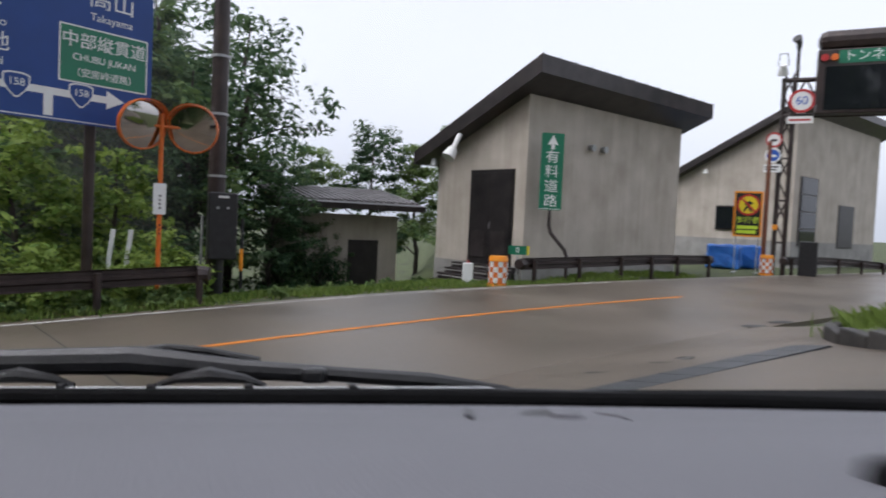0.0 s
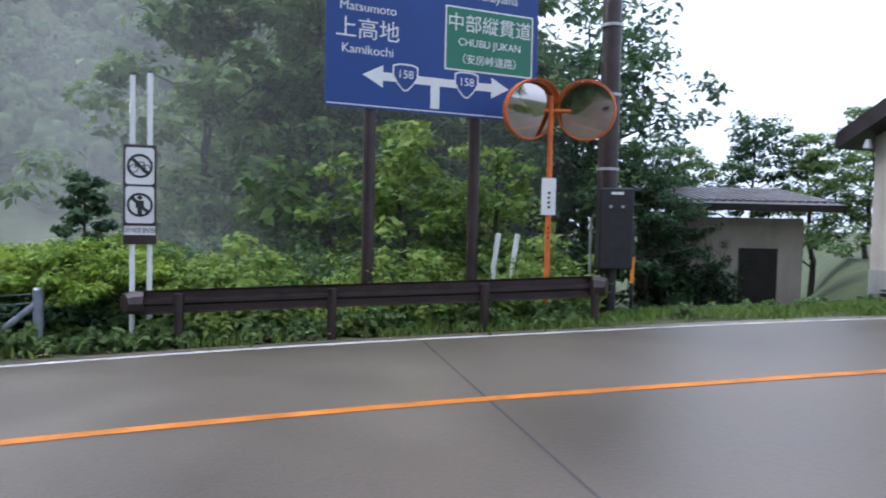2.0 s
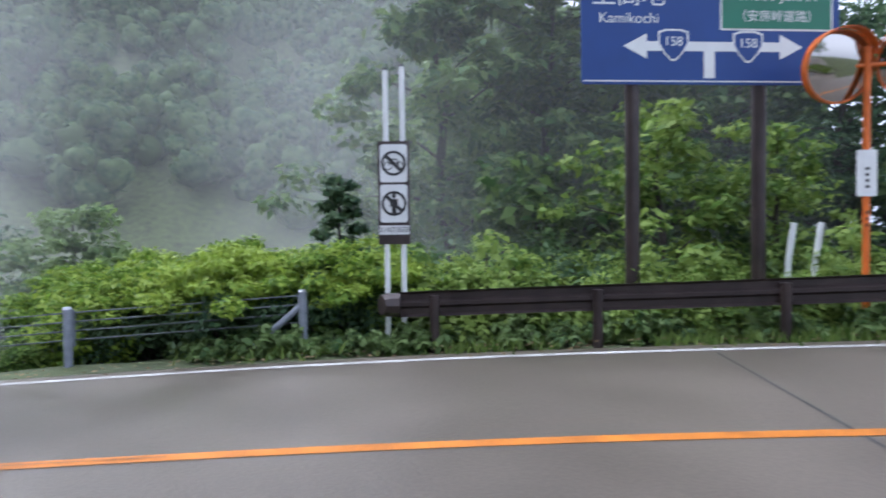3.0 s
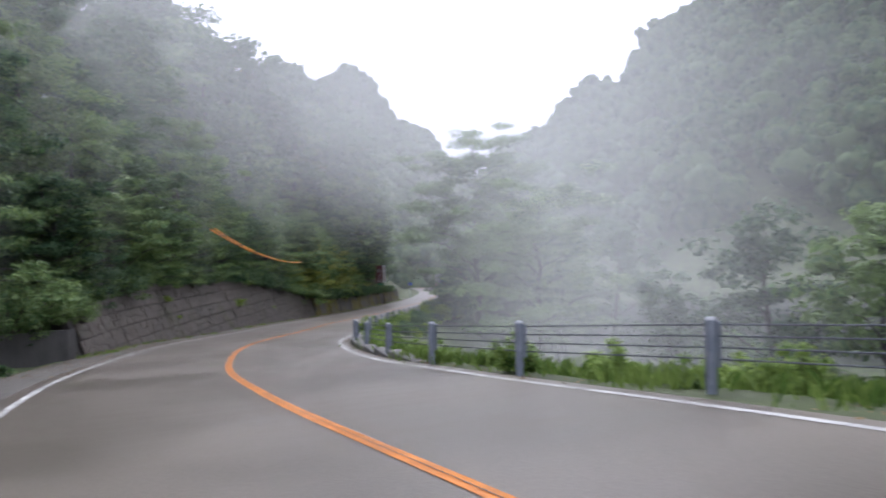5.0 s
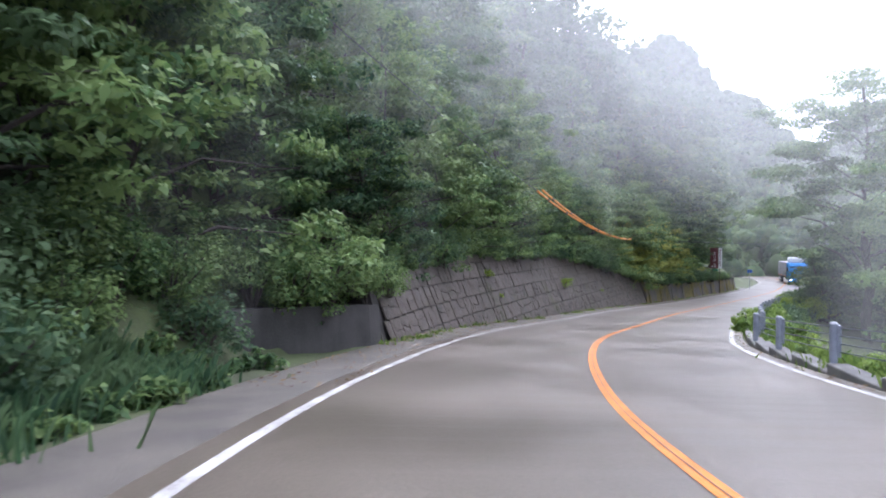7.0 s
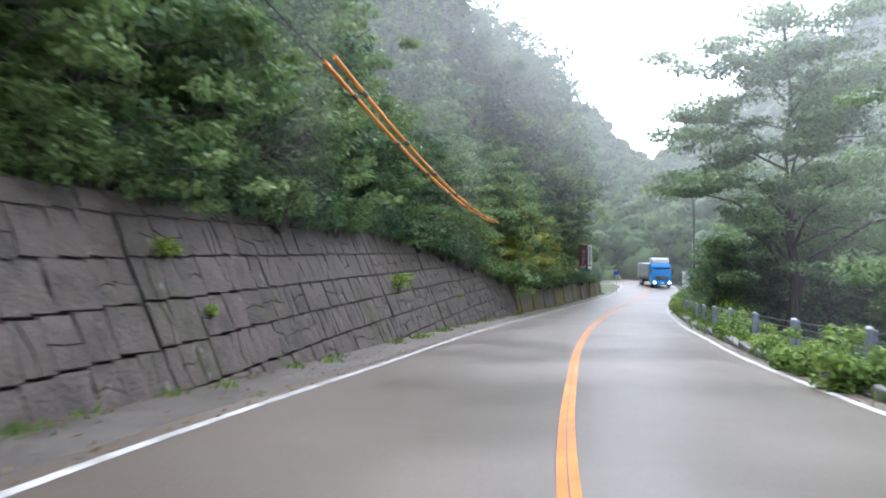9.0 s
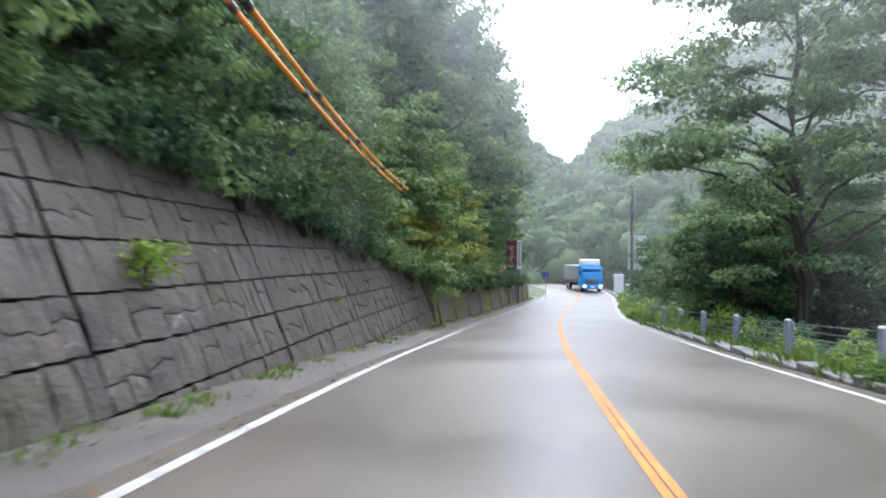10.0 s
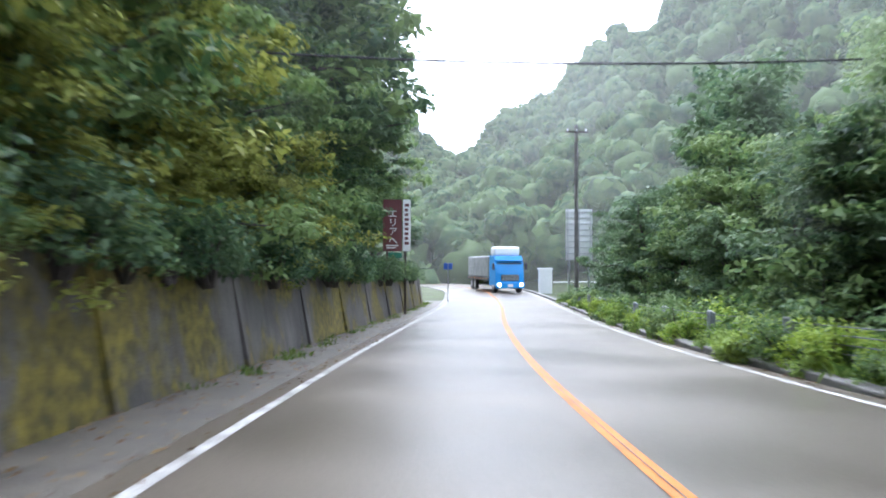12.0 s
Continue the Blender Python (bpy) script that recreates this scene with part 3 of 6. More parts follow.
def scatter(protos, xs, d_of, n, seed, s=(0.8, 1.2), sink=0.1):
    r = np.random.default_rng(seed)
    for k in range(n):
        x = xs[0] + (xs[1] - xs[0]) * (k + r.random()) / n
        d = d_of[0] + (d_of[1] - d_of[0]) * r.random()
        p = on_road(station(x), d)
        tall = protos[0].name.startswith("tree")
        if any(math.hypot(p.x - cx, p.y - cy) < (3.3 if tall else 1.5) for cx, cy in CLEAR):
            continue
        place(protos[int(r.integers(len(protos)))], p.x, p.y, s[0] + (s[1] - s[0]) * r.random(), r.random() * 6.28, sink)


# wooded hillside left of the road
scatter(P_mid, (-15, -104), (-9.2, -7.4), 34, 1, (0.75, 1.1))
scatter(P_mid, (-14, -104), (-13.5, -10.5), 18, 2, (0.9, 1.3))
scatter(P_tall, (-18, -112), (-21, -14), 22, 3, (0.8, 1.15))
scatter(P_far, (-20, -125), (-38, -23), 26, 4, (0.9, 1.25))
scatter(P_bush[:1] + P_bush[3:], (-14, -27), (-7.6, -6.0), 12, 5, (0.6, 1.0))
scatter(P_tall[1:], (-78, -110), (-14, -9.5), 12, 18, (1.1, 1.35))
scatter(P_tall, (-80, -100), (-11.5, -8.6), 7, 19, (1.1, 1.35))
scatter(P_far, (-68, -122), (-27, -13), 18, 20, (1.05, 1.35))
scatter(P_far, (-40, -125), (-52, -36), 20, 22, (1.0, 1.3))
# below the bank right of the road
scatter(P_bush, (-42, -66), (4.9, 6.4), 18, 6, (0.4, 0.7))
scatter(P_bush[:2], (-68, -106), (4.4, 5.8), 46, 16, (0.55, 0.85))
scatter(P_mid, (-66, -100), (6.5, 8.5), 12, 17, (0.6, 0.95))
scatter(P_mid, (-70, -112), (8, 13), 14, 7, (0.8, 1.15))
scatter(P_tall, (-78, -100), (9, 13), 6, 13, (0.75, 0.95))
scatter(P_tall, (-62, -115), (14, 22), 9, 8, (0.75, 1.0))
scatter(P_far, (-38, -62), (16, 30), 9, 9, (0.4, 0.6))
scatter(P_far, (-12, -40), (26, 50), 14, 12, (0.45, 0.7))

# ---- far hills ----
bm = bmesh.new()
bmesh.ops.create_icosphere(bm, subdivisions=2, radius=1.0)
bm.verts.ensure_lookup_table()
BALL_V = np.array([v.co[:] for v in bm.verts])
BALL_F = np.array([[v.index for v in f.verts] for f in bm.faces])
bm.free()


def lump_mesh(name, lumps, material):
    """Many uneven clumps as one smooth mesh."""
    v = np.concatenate(lumps)
    f = (BALL_F[None] + (np.arange(len(lumps)) * len(BALL_V))[:, None, None]).reshape(-1, 3)
    me = bpy.data.meshes.new(name)
    me.vertices.add(len(v))
    me.vertices.foreach_set("co", v.astype(np.float32).ravel())
    me.loops.add(len(f) * 3)
    me.loops.foreach_set("vertex_index", f.astype(np.int32).ravel())
    me.polygons.add(len(f))
    me.polygons.foreach_set("loop_start", np.arange(0, len(f) * 3, 3, dtype=np.int32))
    me.polygons.foreach_set("loop_total", np.full(len(f), 3, dtype=np.int32))
    me.polygons.foreach_set("use_smooth", np.ones(len(f), dtype=bool))
    me.materials.append(M[material])
    me.update(calc_edges=True)
    return me


def hill(name, bearings, heights, r0, r1, centre, base_z, label, trees, seed, size):
    """A far wooded hill: a rounded slope and its woods."""
    r = np.random.default_rng(seed)
    nb, nr = 60, 24
    bb = np.linspace(bearings[0], bearings[-1], nb)
    hh = np.interp(bb, bearings, heights)
    v, f = [], []

    def lift(b, t):
        h = np.interp(b, bearings, heights)
        return base_z + h * step01(t, -0.15, 1.0) * (1 + 0.06 * math.sin(b * 0.35) + 0.05 * math.sin(b * 0.9 + 1))

    for b in bb:
        for k in range(nr + 1):
            t = k / nr
            rr = r0 + (r1 - r0) * t
            v.append((centre[0] - math.sin(radians(b)) * rr, centre[1] + math.cos(radians(b)) * rr, lift(b, t) + r.normal() * 0.6))
    for i in range(nb - 1):
        for k in range(nr):
            o = i * (nr + 1) + k
            f.append((o, o + 1, o + nr + 2, o + nr + 1))
    ob = new(name, poly_mesh(name, v, f, "ground", True))
    tagged(ob, label, "hill", kind="structure")
    crowns, tips, rs = [], [], []
    for k in range(trees):
        b, t = bearings[0] + (bearings[-1] - bearings[0]) * r.random(), 0.1 + 0.9 * r.random() ** 0.8
        rr = r0 + (r1 - r0) * t
        c = np.array([centre[0] - math.sin(radians(b)) * rr, centre[1] + math.cos(radians(b)) * rr, lift(b, t)])
        hgt, wide = 6 + 6 * r.random(), 2.3 + 1.7 * r.random()
        for q in range(3):
            size_q = wide * (1.0 - 0.15 * q) * (0.75 + 0.4 * r.random())
            at = c + np.array([r.normal() * 0.5 * wide, r.normal() * 0.5 * wide, hgt * (0.32 + 0.26 * q)])
            lump = 1 + 0.5 * (r.random(len(BALL_V)) - 0.5)
            crowns.append(at + BALL_V * lump[:, None] * size_q * np.array([1, 1, 0.9]))
            tips.append(at)
            rs.append(size_q)
    w = new("far_woods", lump_mesh("far_woods", crowns, "crown_far"))
    tagged(w, "misty green woods on a far hill", "woods", kind="stuff")
    w = new("far_woods", cloud_mesh("far_woods", leaf_shell(np.array(tips), np.array(rs), 44, size, r), "crown_far"))
    tagged(w, "loose outer foliage of woods on a far hill", "woods", kind="stuff")


def leaf_shell(centres, radii, each, size, rng):
    """Sprays of foliage that lie over the surface of each clump."""
    n = len(centres) * each
    c, rad = np.repeat(centres, each, 0), np.repeat(radii, each)
    d = rng.normal(size=(n, 3))
    d[:, 2] += 0.25
    d /= np.linalg.norm(d, axis=1)[:, None]
    p = c + d * (rad * (0.85 + 0.4 * rng.random(n)))[:, None] * np.array([1, 1, 0.9])
    nor = d + rng.normal(size=(n, 3)) * 0.28
    nor /= np.linalg.norm(nor, axis=1)[:, None]
    a = rng.normal(size=(n, 3))
    a -= (a * nor).sum(1)[:, None] * nor
    a /= np.linalg.norm(a, axis=1)[:, None]
    b = np.cross(nor, a)
    sz = (size * (0.6 + 0.8 * rng.random(n)))[:, None]
    return np.stack([p - a * sz, p - b * sz * 0.7, p + a * sz - nor * sz * 0.3, p + b * sz * 0.7], 1).reshape(-1, 3)


hill("hill_north", [14, 36, 52, 70, 84, 92, 98, 104, 112], [60, 110, 140, 150, 104, 70, 50, 34, 10], 85, 290, (-35, -8), -14, "wooded mountain slope across the valley", 1900, 3, 0.85)
hill("hill_west", [92, 100, 106, 112, 122], [20, 46, 70, 95, 110], 110, 330, (-60, -20), -12, "wooded hill at the end of the valley", 800, 4, 0.75)

# ---- retaining walls on the hill side ----
def wall_body(x0, x1, material, name, batter, extra=0.0, thick=1.5, foot=None, high=None):
    s0, s1 = station(x0), station(x1)
    n = int((s1 - s0) / 0.5)
    v, f = [], []
    for k in range(n + 1):
        s = s0 + (s1 - s0) * k / n
        h = high or float(wall_height(on_road(s, 0).x)) + extra
        d = foot(s) if foot else WALL_D
        v += [on_road(s, -d, -0.4), on_road(s, -d - batter * h, h), on_road(s, -d - batter * h - thick, h), on_road(s, -d - thick, -0.4)]
    for k in range(n):
        o = 4 * k
        for a in range(4):
            b = (a + 1) % 4
            f.append((o + a, o + b, o + 4 + b, o + 4 + a))
    f += [(0, 3, 2, 1), (4 * n, 4 * n + 1, 4 * n + 2, 4 * n + 3)]
    me = poly_mesh(name, [tuple(p) for p in v], f, material)
    return new(name, me)


stone_wall = tagged(wall_body(-27, -64.0, "mortar", "wall_stone", 0.42), "battered retaining wall of dark wet stone blocks", "retaining wall", kind="structure")
moss_wall = tagged(wall_body(-64.1, -104, "mossy", "wall_mossy", 0.2, 0.05), "low concrete retaining wall with yellow-green moss", "retaining wall", kind="structure")
low_wall = tagged(wall_body(-20.5, -26.9, "low_wall", "wall_low", 0.1, 0.0, 0.5, lambda s: float(np.interp(s, [116, 118, 119, 121, 122.5], [7.6, 6.8, 6.05, 5.45, 4.8])), 0.85), "low concrete wall darkened for the shade of overhanging bushes", "retaining wall", kind="structure")


def over_wall(protos, xs, n, seed, scale, back=(0.0, 0.7), up=0.0):
    """Plants that root on top of the wall and lean over it."""
    r = np.random.default_rng(seed)
    for k in range(n):
        x = xs[0] + (xs[1] - xs[0]) * (k + r.random()) / n
        h = float(wall_height(x))
        bt = 0.42 if x > -64.0 else 0.2
        p = on_road(station(x), -WALL_D - bt * h - back[0] - (back[1] - back[0]) * r.random(), h - 0.1 + up)
        c = copy_thing(protos[int(r.integers(len(protos)))], Matrix())
        f = scale[0] + (scale[1] - scale[0]) * r.random()
        c.matrix_world = Matrix.Translation(p) @ Matrix.Rotation(heading(station(x)), 4, "Z") @ Matrix.Rotation(radians(-18 * r.random()), 4, "X") @ Matrix.Rotation(r.random() * 6.28, 4, "Z") @ Matrix.Diagonal((f, f, f, 1))


over_wall(P_bush[:1] + P_bush[3:], (-27, -62), 52, 65, (0.5, 0.85), (-0.25, 0.5), -0.1)
over_wall(P_mid, (-27, -62), 13, 66, (0.5, 0.72), (0.3, 1.0))
over_wall(P_bush[:1] + P_bush[3:], (-61, -100), 44, 67, (0.45, 0.75), (-0.2, 0.35), -0.1)

# ---- buildings by the junction ----
GABLE_U, GABLE_V = Vector((0.649, -0.761, 0)), Vector((0.761, 0.649, 0))


def solid_prism(profile, depth, m=None):
    """A profile in x and z pushed along +y."""
    return plate(profile, depth, None, m)


def big_building():
    """Local x runs along the gable from its low end to the corner by the sign, local y along the long wall."""
    o = Vector((-0.16, 25.67, -1.1))
    m = Matrix(((GABLE_U.x, GABLE_V.x, 0, o.x), (GABLE_U.y, GABLE_V.y, 0, o.y), (0, 0, 1, o.z), (0, 0, 0, 1)))
    b = thing("utility_building", m, "beige rendered utility building with a dark overhanging roof", "building")
    w, l, h1, h2 = 4.39, 9.28, 4.3, 6.16
    bm = solid_prism([(0, 0.55), (w, 0.55), (w, h2), (0, h1)], l)
    part("wall", bm, "wall_paint", b)
    part("plinth", box(w + 0.04, l + 0.04, 0.95, (w / 2, l / 2, -0.4)), "plinth", b, "grey concrete plinth")
    slope = (h2 - h1) / w
    e0, e1 = -0.75, 1.0
    z = lambda x: h1 + slope * x + 0.02
    bm = solid_prism([(e0, z(e0)), (w + e1, z(w + e1)), (w + e1, z(w + e1) + 0.56), (e0, z(e0) + 0.46)], l + 1.24, Matrix.Translation((0, -0.64, 0)))
    roof = part("roof", bm, "roof", b)
    for k in range(14):
        yy = -0.6 + k * (l + 1.16) / 13
        part("roof_batten", solid_prism([(e0, z(e0) + 0.46), (w + e1, z(w + e1) + 0.56), (w + e1, z(w + e1) + 0.6), (e0, z(e0) + 0.5)], 0.04, Matrix.Translation((0, yy, 0))), "roof", roof)
    # double door in the gable
    dx0, dx1, dh = 1.92, 3.84, 3.62
    part("door_frame", box(dx1 - dx0 + 0.14, 0.1, dh - 0.45 + 0.08, ((dx0 + dx1) / 2, -0.02, 0.5)), "door", b)
    for k in (0, 1):
        leaf = part("door", box((dx1 - dx0) / 2 - 0.01, 0.06, dh - 0.5, (dx0 + (dx1 - dx0) * (0.25 + 0.5 * k), -0.075, 0.52), 0.006), "door", b, "dark brown steel door leaf")
        part("louvre", box(0.7, 0.03, 0.9, (dx0 + (dx1 - dx0) * (0.25 + 0.5 * k), -0.115, 0.75), 0.004), "roof", leaf)
    part("door_handle", rod((2.95, -0.17, 1.75), (2.95, -0.17, 1.95), 0.015), "galv", b)
    # steps up to the door
    for k in range(4):
        part("step", box(2.9, 0.34, 0.19, ((dx0 + dx1) / 2, -0.25 - 0.32 * k, 0.32 - 0.19 * k)), "roof", b, "dark wet step")
        part("step_nosing", box(2.9, 0.05, 0.035, ((dx0 + dx1) / 2, -0.41 - 0.32 * k, 0.415 - 0.19 * k), 0.006), "plinth", b, "pale worn step edge")
    # vents on the long wall
    for k in (0, 1):
        part("vent_hood", rod((w, 3.22 + 0.72 * k, 4.76), (w + 0.22, 3.22 + 0.72 * k, 4.74), 0.1, 0.12), "galv", b)
    part("eave_lamp", rod((0.1, -0.35, 3.95), (0.1, -0.35, 4.2), 0.13, 0.07), "galv", b)
    bm = rod((1.75, -0.6, 4.95), (1.75, -0.9, 4.4), 0.09)
    rod((1.75, -0.9, 4.4), (1.75, -1.1, 4.1), 0.18, 0.24, 16, bm)
    part("floodlight", bm, "white", b, "white floodlight under the eave")
    return b


big_building()


def back_building():
    o = Vector((14.03, 42.31, -1.2))
    m = Matrix(((GABLE_U.x, GABLE_V.x, 0, o.x), (GABLE_U.y, GABLE_V.y, 0, o.y), (0, 0, 1, o.z), (0, 0, 0, 1)))
    b = thing("tunnel_building", m, "long beige service building with dark sloping roof", "building")
    w, l, h1, h2 = 7.5, 13.2, 5.0, 8.8
    part("wall", solid_prism([(0, 0.9), (w, 0.9), (w, h2), (0, h1)], l), "wall_paint", b)
    part("plinth", box(w + 0.04, l + 0.04, 2.2, (w / 2, l / 2, -0.4)), "plinth", b)
    z = lambda x: h1 + (h2 - h1) / w * x
    part("roof", solid_prism([(-1.2, z(-1.2)), (w + 0.9, z(w + 0.9)), (w + 0.9, z(w + 0.9) + 0.42), (-1.2, z(-1.2) + 0.42)], l + 1.4, Matrix.Translation((0, -0.6, 0))), "roof", b)
    wd = part("window", box(1.15, 0.08, 1.4, (3.8, -0.03, 2.3)), "roof", b)
    part("pane", box(1.0, 0.03, 1.24, (3.8, -0.08, 2.38)), "window", wd)
    tall = part("window", box(0.08, 2.4, 3.9, (w + 0.02, 1.95, 1.5)), "roof", b)
    for k in range(4):
        part("pane", box(0.03, 2.1, 0.86, (w + 0.07, 1.95, 1.62 + 0.95 * k)), "window", tall)
    part("door", box(0.08, 2.5, 2.6, (w + 0.03, 7.8, 1.5), 0.005), "door", b)
    part("eave_lamp", rod((2.6, -0.35, 5.55), (2.6, -0.35, 5.8), 0.16, 0.09), "white", b)
    return b


back_building()


def shed():
    x, y = -3.55, 28.6
    o = Vector((x, y, -2.23))
    a = radians(28)
    m = Matrix.Translation(o) @ Matrix.Rotation(a, 4, "Z")
    b = thing("shed", m, "small grey-beige shed with a ribbed metal roof", "shed")
    part("wall", box(4.9, 3.0, 3.75, (-0.55, 1.5, -0.6)), "wall_paint", b)
    roof = part("roof", solid_prism([(-3.5, 3.4), (2.6, 3.4), (2.6, 3.63), (-3.5, 3.63)], 4.2, Matrix.Translation((0, -0.75, 0)) @ Matrix.Rotation(radians(9), 4, "X")), "roof", b)
    for k in range(22):
        part("roof_rib", box(0.11, 4.26, 0.12, (-3.42 + 0.28 * k, 1.35, 3.95), 0, None, Matrix.Rotation(radians(9), 4, "X")), "roof_light", roof)
    part("door", box(1.32, 0.1, 2.1, (0.35, -0.03, 0), 0.01), "door", b)
    return b


shed()


def wall_ivy():
    """A shrub that climbs the shed's front beside its door."""
    t = thing("climbing_ivy", Matrix.Translation((-3.55, 28.6, -2.23)) @ Matrix.Rotation(radians(28), 4, "Z"), "dark green ivy climbing the shed wall beside its door", "ivy")
    r = np.random.default_rng(71)
    cs, rs = [], []
    bm = bmesh.new()
    for k in range(7):
        x, top = -2.7 + 0.38 * k, (2.3, 3.1, 2.6, 3.2, 2.7, 2.2, 1.5)[k]
        line = [(x + 0.16 * math.sin(q * 1.3 + k), -0.06 - 0.02 * q, -1.0 + (top + 1.0) * q / 6) for q in range(7)]
        tube(line, 0.012, 5, bm, [0.022, 0.02, 0.018, 0.015, 0.012, 0.009, 0.005])
        for q, p in enumerate(line):
            low = q < 3
            cs.append(np.array([p[0] + 0.1 * r.normal(), p[1] - (0.22 if low else 0.08), p[2]]))
            rs.append((0.36 if low else 0.2) * (0.7 + 0.6 * r.random()))
    part("stem", bm, "bark", t)
    ob = new("foliage", cloud_mesh("foliage", leaf_cloud(cs, rs, 2600, 0.055, r, flat=0.8), "leaf_dark"))
    ob.parent = t
    return t


wall_ivy()


# ---- guardrails ----
def beam_profile():
    return [(0.0, -0.175), (0.05, -0.14), (0.05, -0.06), (0.0, -0.025), (0.0, 0.025), (0.05, 0.06), (0.05, 0.14), (0.0, 0.175)]


def guardrail(points, label, post_gap=2.0, top=0.78):
    """A brown W-beam on posts along points on the ground; the beam looks to the road on the right of the way."""
    pts = smooth_line([(*p[:2], p[2]) for p in points], 0.5)
    g = thing("guardrail", Matrix.Translation(tuple(pts[0])), label, "guardrail", "guardrails by the junction")
    o = Vector(pts[0])
    bm = bmesh.new()
    rings = []
    dirs = np.gradient(pts[:, :2], axis=0)
    dirs /= np.linalg.norm(dirs, axis=1)[:, None]
    prof = beam_profile()
    for p, d in zip(pts, dirs):
        n = Vector((d[1], -d[0], 0))
        base_p = Vector(p) - o + Vector((0, 0, top - 0.175))
        rings.append([bm.verts.new(base_p + n * (0.06 + q) + Vector((0, 0, z))) for q, z in prof] + [bm.verts.new(base_p + n * (0.04 + q) + Vector((0, 0, z))) for q, z in reversed(prof)])
    k = len(rings[0])
    for a, b in zip(rings, rings[1:]):
        for i in range(k):
            bm.faces.new((a[i], a[(i + 1) % k], b[(i + 1) % k], b[i]))
    bm.faces.new(rings[0])
    bm.faces.new(list(reversed(rings[-1])))
    bmesh.ops.recalc_face_normals(bm, faces=bm.faces)
    part("beam", bm, "brown", g)
    length = np.r_[0, np.cumsum(np.linalg.norm(np.diff(pts, axis=0), axis=1))]
    n_posts = max(2, int(length[-1] / post_gap) + 1)
    for q in range(n_posts):
        i = int(np.interp(0.4 + (length[-1] - 0.8) * q / (n_posts - 1), length, np.arange(len(pts))))
        p = Vector(pts[i]) - o
        d = dirs[i]
        part("post", rod(p + Vector((0, 0, -0.4)), p + Vector((0, 0, top - 0.06)), 0.07, None, 12), "brown", g)
        n = Vector((d[1], -d[0], 0))
        part("bracket", rod(p + Vector((0, 0, top - 0.175)), p + n * 0.07 + Vector((0, 0, top - 0.175)), 0.035, None, 8), "brown", g)
    for i, sgn in ((0, -1), (-1, 1)):
        p = Vector(pts[i]) - o
        d = Vector((*dirs[i], 0)) * sgn
        n = Vector((dirs[i][1], -dirs[i][0], 0))
        c = p + n * 0.05 + Vector((0, 0, top - 0.175))
        part("beam_end", tube([c + d * -0.05 + n * 0.02, c + d * 0.12, c + d * 0.2 - n * 0.06], 0.12, 10, None, [0.172, 0.168, 0.14]), "brown", g, "rounded beam end")
    return g


def gp(x, y, up=0.0):
    return (x, y, land1(x, y) + 0.04 + up)


guardrail([gp(-4.8, 14.0), gp(-6.7, 12.4), gp(-8.5, 10.9), gp(-10.15, 9.51)], "dark brown steel guardrail in front of leafy weeds", 1.9)
guardrail([gp(21.9, 33.4), gp(18, 31.0), gp(14.6, 28.7)], "dark brown steel guardrail by the tunnel gantry", 2.0)
guardrail([gp(10.4, 26.3), gp(7.5, 24.1), gp(4.5, 21.9), gp(2.5, 20.4)], "dark brown steel guardrail in front of the utility building", 1.9)


# ---- cable fence right of the road ----
def cable_fence(stations, off, label, first_brace=False):
    o = on_road(stations[0], off(stations[0]))
    f = thing("cable_fence", Matrix.Translation(o), label, "fence", "cable fences along the road")
    tops = []
    for s in stations:
        p = on_road(s, off(s)) - o
        post = part("post", rod(p + Vector((0, 0, -0.3)), p + Vector((0, 0, 0.8)), 0.062, None, 14), "post", f)
        part("cap", rod(p + Vector((0, 0, 0.8)), p + Vector((0, 0, 0.83)), 0.066, 0.045, 14), "galv", post)
        a = heading(s)
        n = Vector((math.sin(a), -math.cos(a), 0)) * -1
        part("bracket", box(0.11, 0.05, 0.52, p - n * 0.075 + Vector((0, 0, 0.26)), 0.006, None, Matrix.Rotation(a, 4, "Z")), "post", post)
        tops.append((p, n))
    for h in (0.74, 0.61, 0.48, 0.35):
        part("cable", tube([p - n * 0.08 + Vector((0, 0, h)) for p, n in tops], 0.011, 6), "cable", f)
    if first_brace:
        p = tops[0][0]
        q = tops[1][0]
        dirv = (q - p).normalized()
        part("brace", rod(p + dirv * 0.9 + Vector((0, 0, -0.1)), p + Vector((0, 0, 0.62)), 0.045, None, 10), "post", f)
    return f


cable_fence([98.8, 102.2, 105.7, 109.3, 112.9, 116.5, 119.95, 123.5, 127.1], lambda s: float(np.interp(s, [98.8, 105.7, 109.3], [4.7, 4.1, 3.78])), "blue-grey post and steel cable fence on the bend", True)
cable_fence([131.6 + 3.6 * k for k in range(19)], lambda s: 4.15, "blue-grey post and steel cable fence among weeds")


# ---- signs and posts at the junction ----
def stand(x, y, yaw, up=0.0, z=None):
    """A pose on the ground whose local y runs away from a viewer who looks along yaw."""
    return pose(x, y, (land1(x, y) if z is None else z) + up, 0, 0, yaw)


def bars(parent, x, z, w, h, rows, material, gap=0.45, y=-0.004, ragged=0.25, seed=1):
    """Writing too small to read: plain bars."""
    r = random.Random(seed)
    pitch = h / rows
    for k in range(rows):
        ww = w * (1 - ragged * r.random())
        part("writing", plate(rect(ww, pitch * (1 - gap), 0, x - (w - ww) / 2, z + h / 2 - pitch * (k + 0.5)), 0.003, None, Matrix.Translation((0, y, 0))), material, parent)


def arrow(points, material, parent, y=-0.006):
    part("arrow", plate(points, 0.003, None, Matrix.Translation((0, y, 0))), material, parent)


